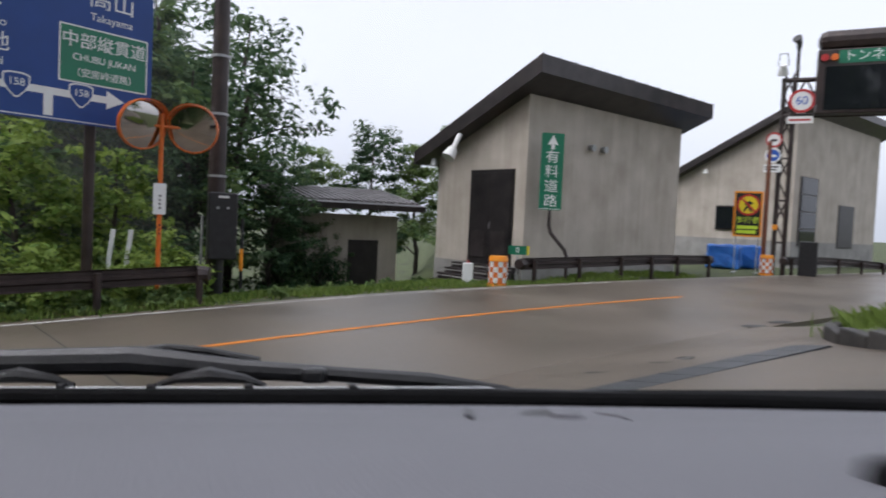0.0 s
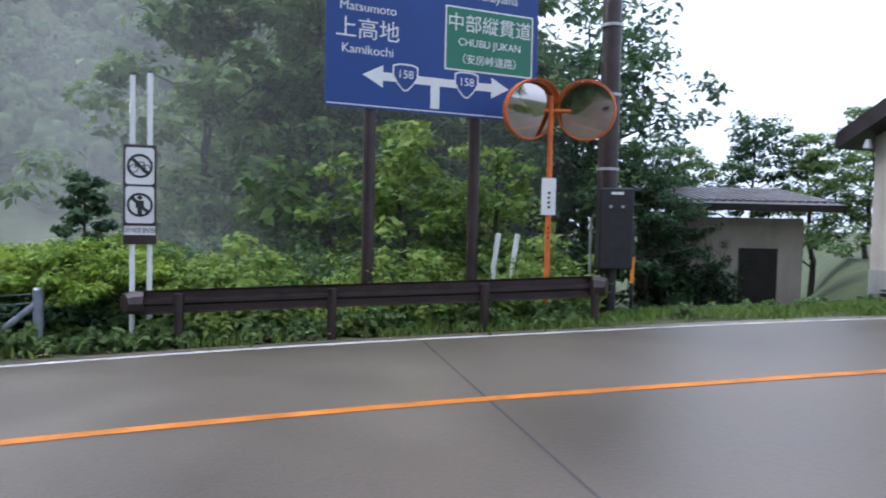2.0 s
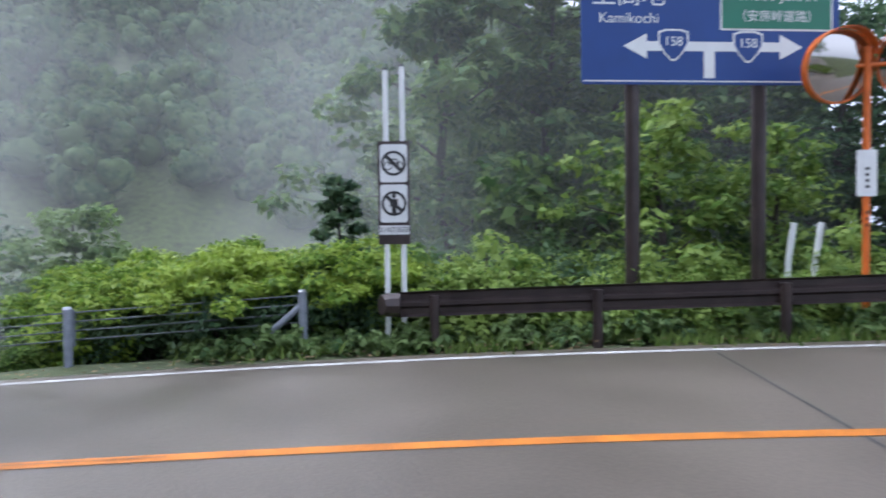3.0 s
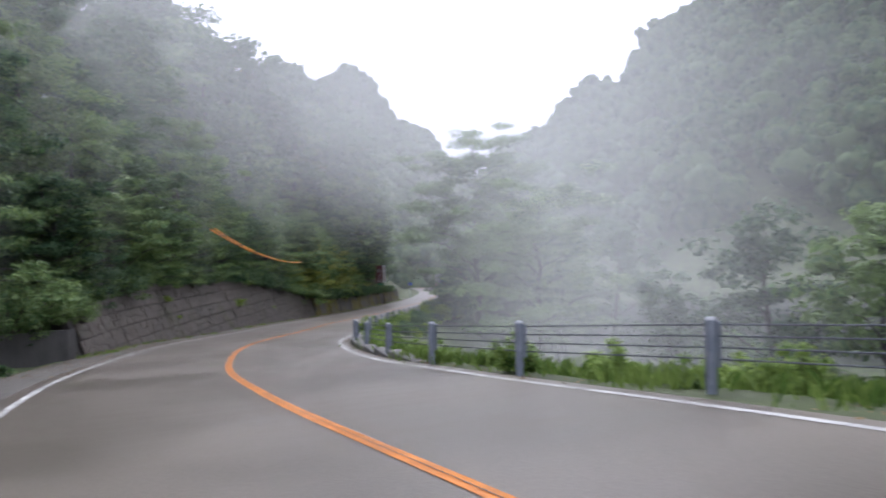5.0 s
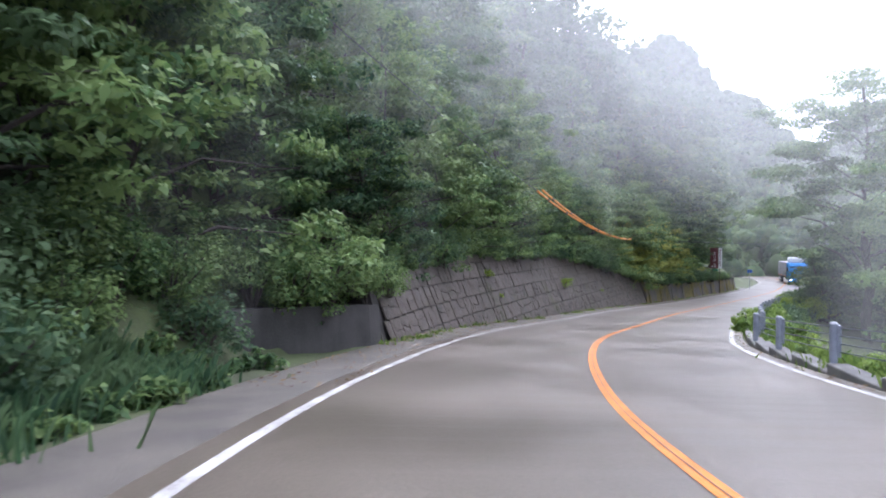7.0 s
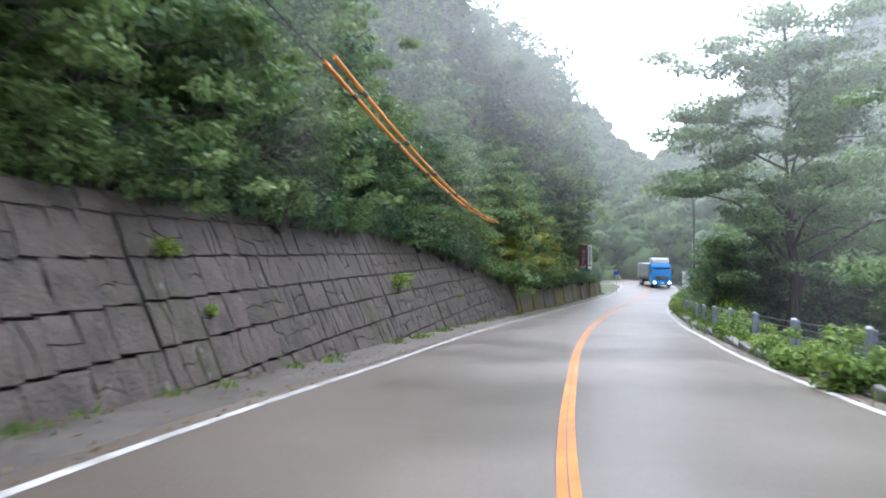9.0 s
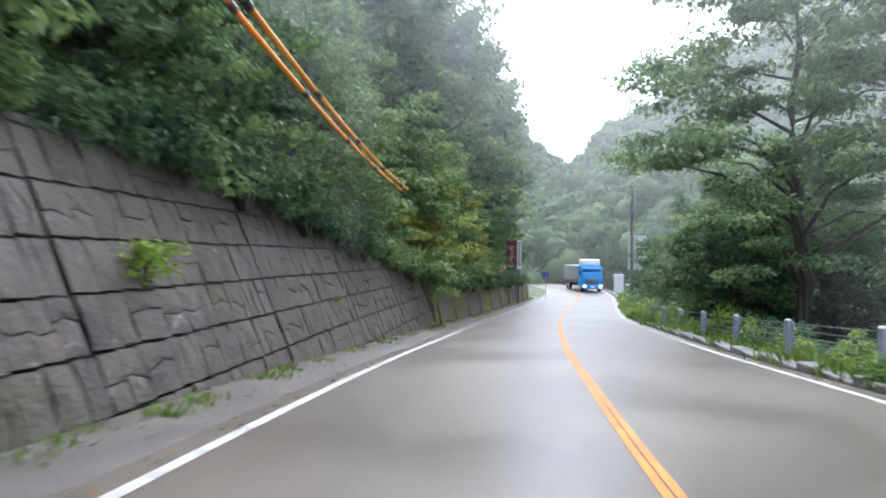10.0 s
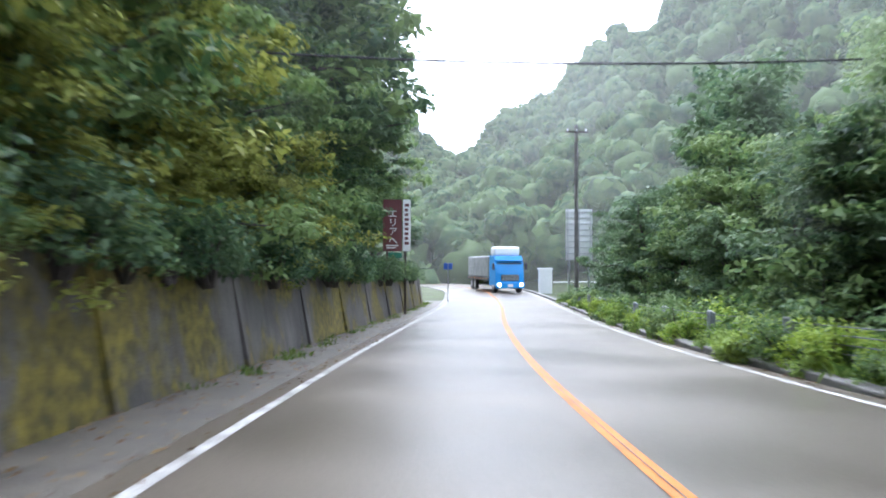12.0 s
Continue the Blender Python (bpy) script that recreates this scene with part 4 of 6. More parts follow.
def shield(parent, x, z, s):
    out = [(-0.5, 0.42), (-0.25, 0.5), (0.25, 0.5), (0.5, 0.42), (0.5, 0.05), (0.32, -0.25), (0.08, -0.5), (-0.08, -0.5), (-0.32, -0.25), (-0.5, 0.05)]
    rim = part("route_shield", plate([(x + a * s, z + b * s) for a, b in out], 0.003, None, Matrix.Translation((0, -0.009, 0))), "white", parent, "white-rimmed blue route shield")
    part("shield_face", plate([(x + a * s * 0.88, z + b * s * 0.88) for a, b in out], 0.003, None, Matrix.Translation((0, -0.012, 0))), "blue", rim)
    lettering("158", s * 0.42, "white", rim, x, z + 0.1 * s, -0.0135)


def direction_sign():
    """The large blue direction board on two brown posts."""
    w, h, bottom = 4.25, 3.05, 4.03
    m = Matrix.Translation((-7.385, 13.185, -1.3)) @ Matrix.Rotation(radians(50.9), 4, "Z") @ Matrix.Scale(0.905, 4)
    s = thing("direction_sign", m, "large blue road direction sign on two dark brown posts", "road sign")
    cz = bottom + h / 2
    board = part("board", plate(rect(w, h, 0.05, 0, cz), 0.03), "blue", s)
    part("rim", plate(rect(w - 0.06, 0.02, 0, 0, bottom + 0.05), 0.004, None, Matrix.Translation((0, -0.004, 0))), "white", board)
    for k, x in enumerate((-1.26, 0.85)):
        part("post", rod((x, 0.14, -0.6), (x, 0.14, bottom + h - 0.25), 0.115, None, 16), "brown", s)
        for z in (bottom + 0.5, bottom + 1.5, bottom + 2.5):
            part("clamp", box(0.34, 0.05, 0.08, (x, 0.04, z)), "galv", s)
    for z in (bottom + 0.5, bottom + 1.5, bottom + 2.5):
        part("rail", box(w - 0.3, 0.03, 0.06, (0, 0.035, z)), "galv", s)
    z0 = bottom
    # bar with two heads and a stem
    bz, t = z0 + 0.6, 0.15
    arrow([(-1.45, bz), (-1.07, bz + 0.2), (-1.07, bz + t / 2), (1.12, bz + t / 2), (1.12, bz + 0.2), (1.5, bz), (1.12, bz - 0.2), (1.12, bz - t / 2), (0.04, bz - t / 2), (0.04, bz - 0.5), (-0.14, bz - 0.5), (-0.14, bz - t / 2), (-1.07, bz - t / 2), (-1.07, bz - 0.2)], "white", s)
    shield(s, -0.64, bz + 0.02, 0.5)
    shield(s, 0.59, bz, 0.5)
    lettering("松本", 0.46, "white", s, -1.36, z0 + 2.2)
    lettering("Matsumoto", 0.23, "white", s, -1.36, z0 + 1.78)
    lettering("上高地", 0.4, "white", s, -1.36, z0 + 1.38)
    lettering("Kamikochi", 0.23, "white", s, -1.36, z0 + 1.03)
    lettering("高山", 0.46, "white", s, 1.2, z0 + 2.7, wide=1.1)
    lettering("Takayama", 0.23, "white", s, 1.2, z0 + 2.31)
    g = part("panel", plate(rect(1.88, 1.2, 0.02, 1.07, z0 + 1.46), 0.004, None, Matrix.Translation((0, -0.006, 0))), "white", s, "green panel with a white rim")
    part("panel_face", plate(rect(1.82, 1.14, 0.02, 1.07, z0 + 1.46), 0.004, None, Matrix.Translation((0, -0.009, 0))), "green", g)
    lettering("中部縦貫道", 0.36, "white", g, 1.07, z0 + 1.74, -0.012)
    lettering("CHUBU JUKAN", 0.2, "white", g, 1.07, z0 + 1.4, -0.012)
    lettering("（安房峠道路）", 0.2, "white", g, 1.07, z0 + 1.08, -0.012)
    return s


direction_sign()


def no_entry_sign():
    m = Matrix.Translation((-10.38, 9.69, -1.4)) @ Matrix.Rotation(radians(47), 4, "Z") @ Matrix.Scale(1.07, 4)
    s = thing("no_entry_sign", m, "brown board with two white prohibition signs on twin white poles", "road sign")
    for x in (-0.1, 0.12):
        pole = part("pole", rod((x, 0.05, -0.4), (x, 0.05, 3.72 + x * 0.2), 0.035, None, 12), "white", s)
        part("cap", rod((x, 0.05, 3.72 + x * 0.2), (x, 0.05, 3.75 + x * 0.2), 0.038, 0.03, 12), "black", pole)
    part("board", plate(rect(0.42, 1.36, 0.01, 0, 2.08), 0.025), "brown", s)
    for k, zz in enumerate((2.47, 1.94)):
        f = part("panel", plate(rect(0.36, 0.5, 0.04, 0, zz), 0.004, None, Matrix.Translation((0, -0.004, 0))), "white", s, "white panel with a crossed-out symbol")
        part("ring", ring(0.132, 0.165, 0.003, 0, zz, 28, -0.008), "black", f)
        part("slash", plate([(-0.12, zz + 0.085), (-0.09, zz + 0.12), (0.12, zz - 0.085), (0.09, zz - 0.12)], 0.003, None, Matrix.Translation((0, -0.009, 0))), "black", f)
        if k == 0:
            for x in (-0.075, 0.075):
                part("wheel", ring(0.045, 0.058, 0.003, x, zz - 0.035, 20, -0.0085), "black", f)
            part("cycle_frame", plate([(-0.075, zz - 0.03), (-0.02, zz + 0.06), (0.05, zz + 0.06), (0.075, zz - 0.03), (0.06, zz - 0.03), (0.035, zz + 0.045), (-0.01, zz + 0.045), (-0.06, zz - 0.03)], 0.003, None, Matrix.Translation((0, -0.0085, 0))), "black", f)
        else:
            part("symbol", plate([(-0.05, zz + 0.06), (0.05, zz + 0.06), (0.055, zz - 0.04), (0.03, zz - 0.04), (0.03, zz - 0.15), (-0.03, zz - 0.15), (-0.03, zz - 0.04), (-0.055, zz - 0.04)], 0.003, None, Matrix.Translation((0, -0.0085, 0))), "black", f)
            part("symbol_head", plate(disc(0.03, 0, zz + 0.1, 16), 0.003, None, Matrix.Translation((0, -0.0085, 0))), "black", f)
    strip_p = part("text_strip", plate(rect(0.4, 0.12, 0.01, 0, 1.59), 0.004, None, Matrix.Translation((0, -0.004, 0))), "white", s)
    lettering("DO NOT ENTER", 0.095, "black", strip_p, 0, 1.59, -0.007, wide=0.6)
    return s


no_entry_sign()


def curve_mirror():
    m = pose(-5.64, 13.99, -1.07, 0, 0, 28)
    s = thing("curve_mirror", m, "orange double traffic mirror on an orange pole", "traffic mirror")
    part("pole", rod((0, 0, -0.8), (0, 0, 3.75), 0.045, None, 14), "orange", s)
    part("cross_arm", rod((-0.32, 0, 3.5), (0.54, 0, 3.5), 0.03), "orange", s)
    for x, turn in ((-0.32, 24), (0.56, -20)):
        t = Matrix.Translation((x, -0.12, 3.48)) @ Matrix.Rotation(radians(turn), 4, "Z") @ Matrix.Rotation(radians(11), 4, "X")
        bm = bmesh.new()
        rings = []
        for k in range(7):
            a = k / 6 * radians(14)
            r, y = 0.47 * math.sin(a) / math.sin(radians(14)), (1 - math.cos(a)) * 0.47 / math.sin(radians(14))
            rings.append([bm.verts.new((r * math.cos(2 * math.pi * q / 36), y, r * math.sin(2 * math.pi * q / 36))) for q in range(36)] if k else [bm.verts.new((0, 0, 0))])
        for q in range(36):
            bm.faces.new((rings[0][0], rings[1][q], rings[1][(q + 1) % 36]))
        for u, v in zip(rings[1:], rings[2:]):
            for q in range(36):
                bm.faces.new((u[q], v[q], v[(q + 1) % 36], u[(q + 1) % 36]))
        bmesh.ops.recalc_face_normals(bm, faces=bm.faces)
        for f in bm.faces:
            f.smooth = True
        bmesh.ops.transform(bm, matrix=t, verts=bm.verts)
        face = part("mirror", bm, "mirror", s, "round convex mirror in an orange rim")
        bm = ring(0.465, 0.485, 0.1, 0, 0, 36, 0.03)
        bmesh.ops.transform(bm, matrix=t, verts=bm.verts)
        part("rim", bm, "orange", face)
        bm = plate(disc(0.49, 0, 0, 36), 0.02, None, Matrix.Translation((0, 0.12, 0)))
        bmesh.ops.transform(bm, matrix=t, verts=bm.verts)
        part("back", bm, "orange", face)
        # hood over the upper rim
        bm = bmesh.new()
        arc = [radians(20 + 140 * q / 14) for q in range(15)]
        lo = [bm.verts.new((0.5 * math.cos(a), 0.05, 0.5 * math.sin(a))) for a in arc]
        hi = [bm.verts.new((0.515 * math.cos(a), -0.12 * math.sin(a), 0.515 * math.sin(a))) for a in arc]
        lo2 = [bm.verts.new((0.51 * math.cos(a), 0.05, 0.51 * math.sin(a))) for a in arc]
        hi2 = [bm.verts.new((0.525 * math.cos(a), -0.12 * math.sin(a), 0.525 * math.sin(a))) for a in arc]
        for a, b in ((lo, hi), (hi, hi2), (hi2, lo2), (lo2, lo)):
            for q in range(14):
                bm.faces.new((a[q], a[q + 1], b[q + 1], b[q]))
        bmesh.ops.recalc_face_normals(bm, faces=bm.faces)
        bmesh.ops.transform(bm, matrix=t, verts=bm.verts)
        part("hood", bm, "orange", face)
    pl = part("plate", plate(rect(0.24, 0.62, 0.02, -0.01, 2.06), 0.008, None, Matrix.Translation((0, -0.06, 0))), "white", s, "white number plate with faint writing")
    bars(pl, 0, 2.0, 0.05, 0.32, 4, "black", 0.5, -0.064)
    bars(s, 0, 1.45, 0.03, 0.25, 3, "black", 0.4, -0.05)
    return s


curve_mirror()


def utility_pole():
    s = thing("utility_pole", pose(-5.17, 15.95, -0.93, 0, 0, 25), "tall dark brown steel utility pole with a switch box", "utility pole")
    part("pole", rod((0, 0, -0.5), (0, 0, 9.5), 0.21, 0.16, 20), "brown", s)
    for z in (2.5, 3.9, 5.2):
        part("band", rod((0, 0, z), (0, 0, z + 0.05), 0.215, None, 20), "galv", s)
    bx = part("switch_box", box(0.62, 0.42, 1.5, (0.1, -0.32, 0.65), 0.03), "black", s, "black switch box")
    part("name_plate", plate(rect(0.22, 0.05, 0, 0.1, 2.05), 0.004, None, Matrix.Translation((0, -0.54, 0))), "white", bx)
    for x in (-0.02, 0.2):
        part("latch", box(0.05, 0.03, 0.05, (x, -0.545, 1.78)), "galv", bx)
    part("conduit", rod((0.05, -0.25, -0.4), (0.05, -0.25, 0.7), 0.12, None, 12), "black", s)
    part("conduit", rod((-0.3, -0.1, -0.4), (-0.3, -0.1, 1.6), 0.03, None, 8), "galv", s)
    return s


utility_pole()


def snow_pole():
    s = thing("snow_pole", stand(-4.95, 17.3, 20), "slim black and yellow striped snow pole", "marker pole")
    for k, (z0, z1, c) in enumerate(((-0.3, 0.25, "black"), (0.25, 0.7, "black"), (0.7, 1.25, "orange_tube"), (1.25, 2.0, "black"))):
        part("band", rod((0, 0, z0), (0, 0, z1), 0.042, None, 12), c, s)
    return s


snow_pole()

s = thing("vent_pipe", pose(-6.45, 14.0, -1.0, 0, 0, 0), "pair of bent white steel vent pipes among weeds", "pipe")
for x in (-0.18, 0.18):
    part("pipe", tube([(x, 0, -0.4), (x, 0, 0.75), (x + 0.08, 0, 1.34)], 0.045, 12), "white", s)


def barrel(x, y, sc=1.0, label="orange and white chequered crash barrel"):
    s = thing("crash_barrel", stand(x, y, -5), label, "crash barrel", "crash barrels by the guardrails")
    s.scale = (sc, sc, sc)
    part("drum", rod((0, 0, 0), (0, 0, 0.72), 0.27, None, 28), "orange", s)
    part("lid", rod((0, 0, 0.72), (0, 0, 0.86), 0.29, 0.26, 28), "orange_tube", s)
    part("foot", rod((0, 0, -0.02), (0, 0, 0.07), 0.285, None, 28), "orange_tube", s)
    for row in range(4):
        for q in range(12):
            if (row + q) % 2:
                continue
            a0, a1 = 2 * math.pi * q / 12, 2 * math.pi * (q + 1) / 12
            bm = bmesh.new()
            lo = [bm.verts.new((0.274 * math.cos(a0 + (a1 - a0) * j / 3), 0.274 * math.sin(a0 + (a1 - a0) * j / 3), 0.1 + row * 0.15)) for j in range(4)]
            hi = [bm.verts.new((v.co.x, v.co.y, 0.25 + row * 0.15)) for v in lo]
            for j in range(3):
                bm.faces.new((lo[j], lo[j + 1], hi[j + 1], hi[j]))
            part("reflector", bm, "white", s)
    return s


barrel(1.7, 19.75)
barrel(14.0, 29.1)

s = thing("marker_post", stand(0.82, 19.55, 0), "white plastic marker post with a green foot", "marker post")
part("body", box(0.3, 0.1, 0.62, (0, 0, 0.03), 0.03), "white", s)
part("knob", rod((0, 0, 0.65), (0, 0, 0.72), 0.035, 0.025), "red", s)
part("foot", box(0.4, 0.2, 0.09, (0.03, 0, -0.03), 0.02), "green", s)


def toll_sign():
    """The tall green board with an arrow, held by a cranked pipe."""
    m = Matrix.Translation((3.47, 22.1, -0.82)) @ Matrix.Rotation(radians(10), 4, "Z") @ Matrix.Diagonal((1.05, 1, 0.94, 1))
    s = thing("toll_road_sign", m, "tall green sign with white arrow on a cranked dark pipe", "road sign")
    part("board", plate(rect(0.72, 2.62, 0.06, 0, 3.6), 0.03), "green", s)
    part("rim", plate(rect(0.66, 0.02, 0, 0, 2.33), 0.003, None, Matrix.Translation((0, -0.004, 0))), "white", s)
    arrow([(-0.17, 4.5), (0, 4.84), (0.17, 4.5), (0.06, 4.54), (0.06, 4.36), (-0.06, 4.36), (-0.06, 4.54)], "white", s)
    for k, ch in enumerate("有料道路"):
        lettering(ch, 0.46, "white", s, 0, 4.08 - 0.5 * k, -0.005)
    part("pipe", tube([(0.02, 0.06, 4.6), (0.02, 0.06, 1.75), (0.08, 0.02, 1.5), (0.5, -0.1, 0.95), (0.58, -0.12, 0.7), (0.58, -0.12, -0.5)], 0.06, 12), "brown", s)
    return s


toll_sign()

s = thing("distance_post", stand(2.35, 20.75, -3), "small green distance plate with a zero on a post", "road sign")
part("post", rod((0, 0.03, -0.3), (0, 0.03, 1.05), 0.03), "galv", s)
f = part("plate", plate(rect(0.56, 0.27, 0.02, 0, 1.08), 0.01), "green", s)
part("edge", plate(rect(0.07, 0.27, 0, 0.315, 1.08), 0.01), "yellow", s)
lettering("0", 0.24, "white", f, 0, 1.08)


# ---- the tunnel gantry ----
def gantry():
    yaw = -27
    m = Matrix.Translation((13.85, 29.6, -0.02)) @ Matrix.Rotation(radians(yaw), 4, "Z")
    s = thing("sign_gantry", m, "dark brown lattice gantry with a large unlit message board", "gantry")
    for x in (0.58, 0.98):
        part("column", rod((x, 0, -1.3), (x, 0, 7.6), 0.1, None, 14), "brown", s)
    for k in range(8):
        z = 0.6 + 0.9 * k
        part("lattice", rod((0.58, 0, z), (0.98, 0, z + (0.9 if k % 2 else 0)), 0.04, None, 8), "brown", s)
        part("lattice", rod((0.98, 0, z), (0.58, 0, z + 0.9), 0.035, None, 8), "brown", s)
    for z in (6.0, 7.5):
        part("beam", rod((0.5, 0, z), (9.5, 0, z), 0.1, None, 12), "brown", s)
    for k in range(11):
        part("lattice", rod((0.6 + 0.8 * k, 0, 6.0 + 1.5 * (k % 2)), (1.4 + 0.8 * k, 0, 7.5 - 1.5 * (k % 2)), 0.04, None, 8), "brown", s)
    case = part("message_board", box(7.4, 0.9, 2.6, (5.45, -0.25, 5.95), 0.05), "brown", s, "large brown message board case")
    part("screen", box(6.8, 0.03, 1.75, (5.45, -0.72, 6.1), 0.005), "window", case)
    part("hood", box(7.4, 1.0, 0.8, (5.45, -0.25, 8.55), 0.3), "brown", case)
    head = part("header", plate(rect(5.2, 0.52, 0.02, 5.1, 8.22), 0.01, None, Matrix.Translation((0, -0.72, 0))), "green", case, "green header strip with white characters")
    lettering("トンネル", 0.48, "white", head, 2.65, 8.22, -0.725, "LEFT")
    for x in (2.0, 2.35):
        part("warning_lamp", rod((x, -0.7, 8.2), (x, -0.84, 8.2), 0.14, None, 16), "orange" if x > 2.2 else "red", case)
    for x, z, c in ((1.28, 6.57, "60"),):
        sg = part("speed_sign", plate(disc(0.49, x, z), 0.02, None, Matrix.Translation((0, -0.3, 0))), "white", s, "round speed sign")
        part("rim", ring(0.39, 0.5, 0.006, x, z, 32, -0.306), "red", sg)
        lettering(c, 0.5, "signblue", sg, x, z, -0.305, wide=0.95)
    pl = part("sub_plate", plate(rect(1.0, 0.3, 0.03, 1.25, 5.78), 0.01, None, Matrix.Translation((0, -0.3, 0))), "white", s)
    part("mark", plate(rect(0.8, 0.08, 0, 1.25, 5.78), 0.004, None, Matrix.Translation((0, -0.305, 0))), "red", pl)
    for z, c1, c2 in ((4.96, "white", "red"), (4.3, "signblue", "white")):
        sg = part("round_sign", plate(disc(0.31, 0.33, z), 0.02, None, Matrix.Translation((0, -0.3, 0))), c1, s)
        part("rim", ring(0.25, 0.32, 0.006, 0.33, z, 28, -0.306), c2, sg)
        part("symbol", plate(rect(0.26, 0.1, 0.03, 0.33, z - 0.02), 0.004, None, Matrix.Translation((0, -0.306, 0))), "black" if c1 == "white" else "white", sg)
    pl = part("sub_plate", plate(rect(0.68, 0.34, 0.02, 0.33, 3.75), 0.01, None, Matrix.Translation((0, -0.3, 0))), "white", s)
    bars(pl, 0.33, 3.75, 0.55, 0.24, 2, "black", 0.5, -0.304)
    # horn and lamp on top
    part("mast", rod((1.05, 0, 7.5), (1.05, 0, 8.9), 0.07, None, 10), "brown", s)
    part("horn", tube([(1.05, 0, 8.8), (1.05, -0.1, 9.05), (0.95, -0.3, 9.2)], 0.1, 10, None, [0.09, 0.12, 0.2]), "black", s)
    part("lamp", rod((0.5, -0.1, 7.75), (0.5, -0.35, 8.1), 0.22, 0.12, 16), "white", s)
    part("lamp_hoop", tube([(0.3, -0.2, 8.1), (0.35, -0.2, 8.6), (0.65, -0.2, 8.6), (0.7, -0.2, 8.1)], 0.03, 6), "galv", s)
    part("post", rod((0.2, -0.25, -1.3), (0.2, -0.25, 4.9), 0.09, None, 12), "rust", s)
    part("equipment", box(0.7, 0.5, 1.5, (1.9, -0.1, -0.8), 0.04), "black", s)
    part("flasher", rod((0.58, -0.35, 1.25), (0.58, -0.5, 1.25), 0.12), "orange_tube", s)
    return s


gantry()


def warning_board():
    s = thing("warning_board", pose(13.2, 29.4, -0.04, 0, 0, -25) @ Matrix.Scale(0.87, 4), "orange-framed black warning board with yellow writing", "warning board")
    f = part("frame", plate(rect(1.3, 2.25, 0.02, 0, 2.05), 0.05), "orange_tube", s)
    part("face", plate(rect(1.12, 2.06, 0.02, 0, 2.05), 0.006, None, Matrix.Translation((0, -0.006, 0))), "black", f)
    part("disc", plate(disc(0.5, 0, 2.5), 0.004, None, Matrix.Translation((0, -0.01, 0))), "yellow", f)
    part("ring", ring(0.43, 0.53, 0.004, 0, 2.5, 28, -0.014), "red", f)
    part("symbol", plate([(-0.08, 2.66), (0.06, 2.7), (0.24, 2.58), (0.1, 2.52), (0.08, 2.42), (0.2, 2.18), (0.1, 2.16), (-0.01, 2.38), (-0.16, 2.16), (-0.24, 2.22), (-0.08, 2.46), (-0.2, 2.54)], 0.003, None, Matrix.Translation((0, -0.016, 0))), "black", f)
    part("slash", plate([(-0.36, 2.8), (-0.3, 2.86), (0.36, 2.2), (0.3, 2.14)], 0.003, None, Matrix.Translation((0, -0.02, 0))), "red", f)
    lettering("歩行者", 0.36, "lime", f, 0, 1.73, -0.012)
    bars(f, 0, 1.28, 0.98, 0.45, 2, "lime", 0.25, -0.012, 0.1)
    for x in (-0.5, 0.5):
        part("leg", rod((x, 0.05, -0.95), (x, 0.05, 1.0), 0.03, None, 8), "galv", s)
        part("foot", rod((x - 0.1, -0.5, -0.86), (x + 0.1, 0.6, -0.86), 0.035, None, 8), "galv", s)
    return s


warning_board()

for k, (x, y, w) in enumerate(((14.0, 33.4, 1.3), (15.7, 34.4, 1.2))):
    s = thing("tarpaulin_stack", stand(x, y, -28), "stack covered with a creased blue tarpaulin", "tarpaulin stack", "covered stacks behind the guardrail")
    bm = box(w * 1.2, 1.2, 1.15, (0, 0, 0), 0.12)
    bmesh.ops.subdivide_edges(bm, edges=bm.edges, cuts=2, use_grid_fill=True)
    for v in bm.verts:
        v.co += Vector((noise.noise(v.co * 2.3 + Vector((k * 9, 0, 0))), noise.noise(v.co * 2.1 + Vector((3, k, 0))), noise.noise(v.co * 2.7))) * 0.09
    part("cover", bm, "tarp", s)

# ---- the traffic island, the drain and marks in the road ----
s = thing("traffic_island", Matrix.Translation((7.6, 8.3, land1(7.6, 8.3))), "kerbed traffic island with cut grass", "traffic island", kind="structure")
pts = []
for k in range(28):
    a = 2 * math.pi * k / 28
    pts.append(Vector((3.4 * math.cos(a) * (1 + 0.12 * math.cos(2 * a)), 2.6 * math.sin(a), 0)).xyz)
rot = Matrix.Rotation(radians(66), 3, "Z")
pts = [rot @ p for p in pts]
for a, b in zip(pts, pts[1:] + pts[:1]):
    mid = (a + b) / 2
    zz = land1(mid.x + 7.6, mid.y + 8.3) - land1(7.6, 8.3)
    d = b - a
    ob = part("kerb_stone", box(d.length * 0.985, 0.18, 0.42, (0, 0, -0.2), 0.025), "low_wall", s)
    ob.matrix_local = Matrix.Translation(mid + Vector((0, 0, zz))) @ Matrix.Rotation(math.atan2(d.y, d.x), 4, "Z")
bm = bmesh.new()
c = bm.verts.new((0, 0, 0.25))
rim = [bm.verts.new(p * 0.96 + Vector((0, 0, 0.15 + land1(p.x + 7.6, p.y + 8.3) - land1(7.6, 8.3)))) for p in pts]
for k in range(28):
    bm.faces.new((c, rim[k], rim[(k + 1) % 28]))
part("turf", bm, "ground", s)

s = thing("drain_grating", Matrix.Translation((3.0, 7.65, land1(3.0, 7.65) + 0.055)) @ Matrix.Rotation(radians(32), 4, "Z") @ Matrix.Rotation(radians(0), 4, "Y"), "long wet steel drain grating across the side road", "drain grating", kind="structure")
up_n = Vector((-(land1(3.5, 7.65) - land1(2.5, 7.65)), -(land1(3.0, 8.15) - land1(3.0, 7.15)), 1.0)).normalized()
along = Vector((math.cos(radians(32)), math.sin(radians(32)), 0))
along = (along - up_n * along.dot(up_n)).normalized()
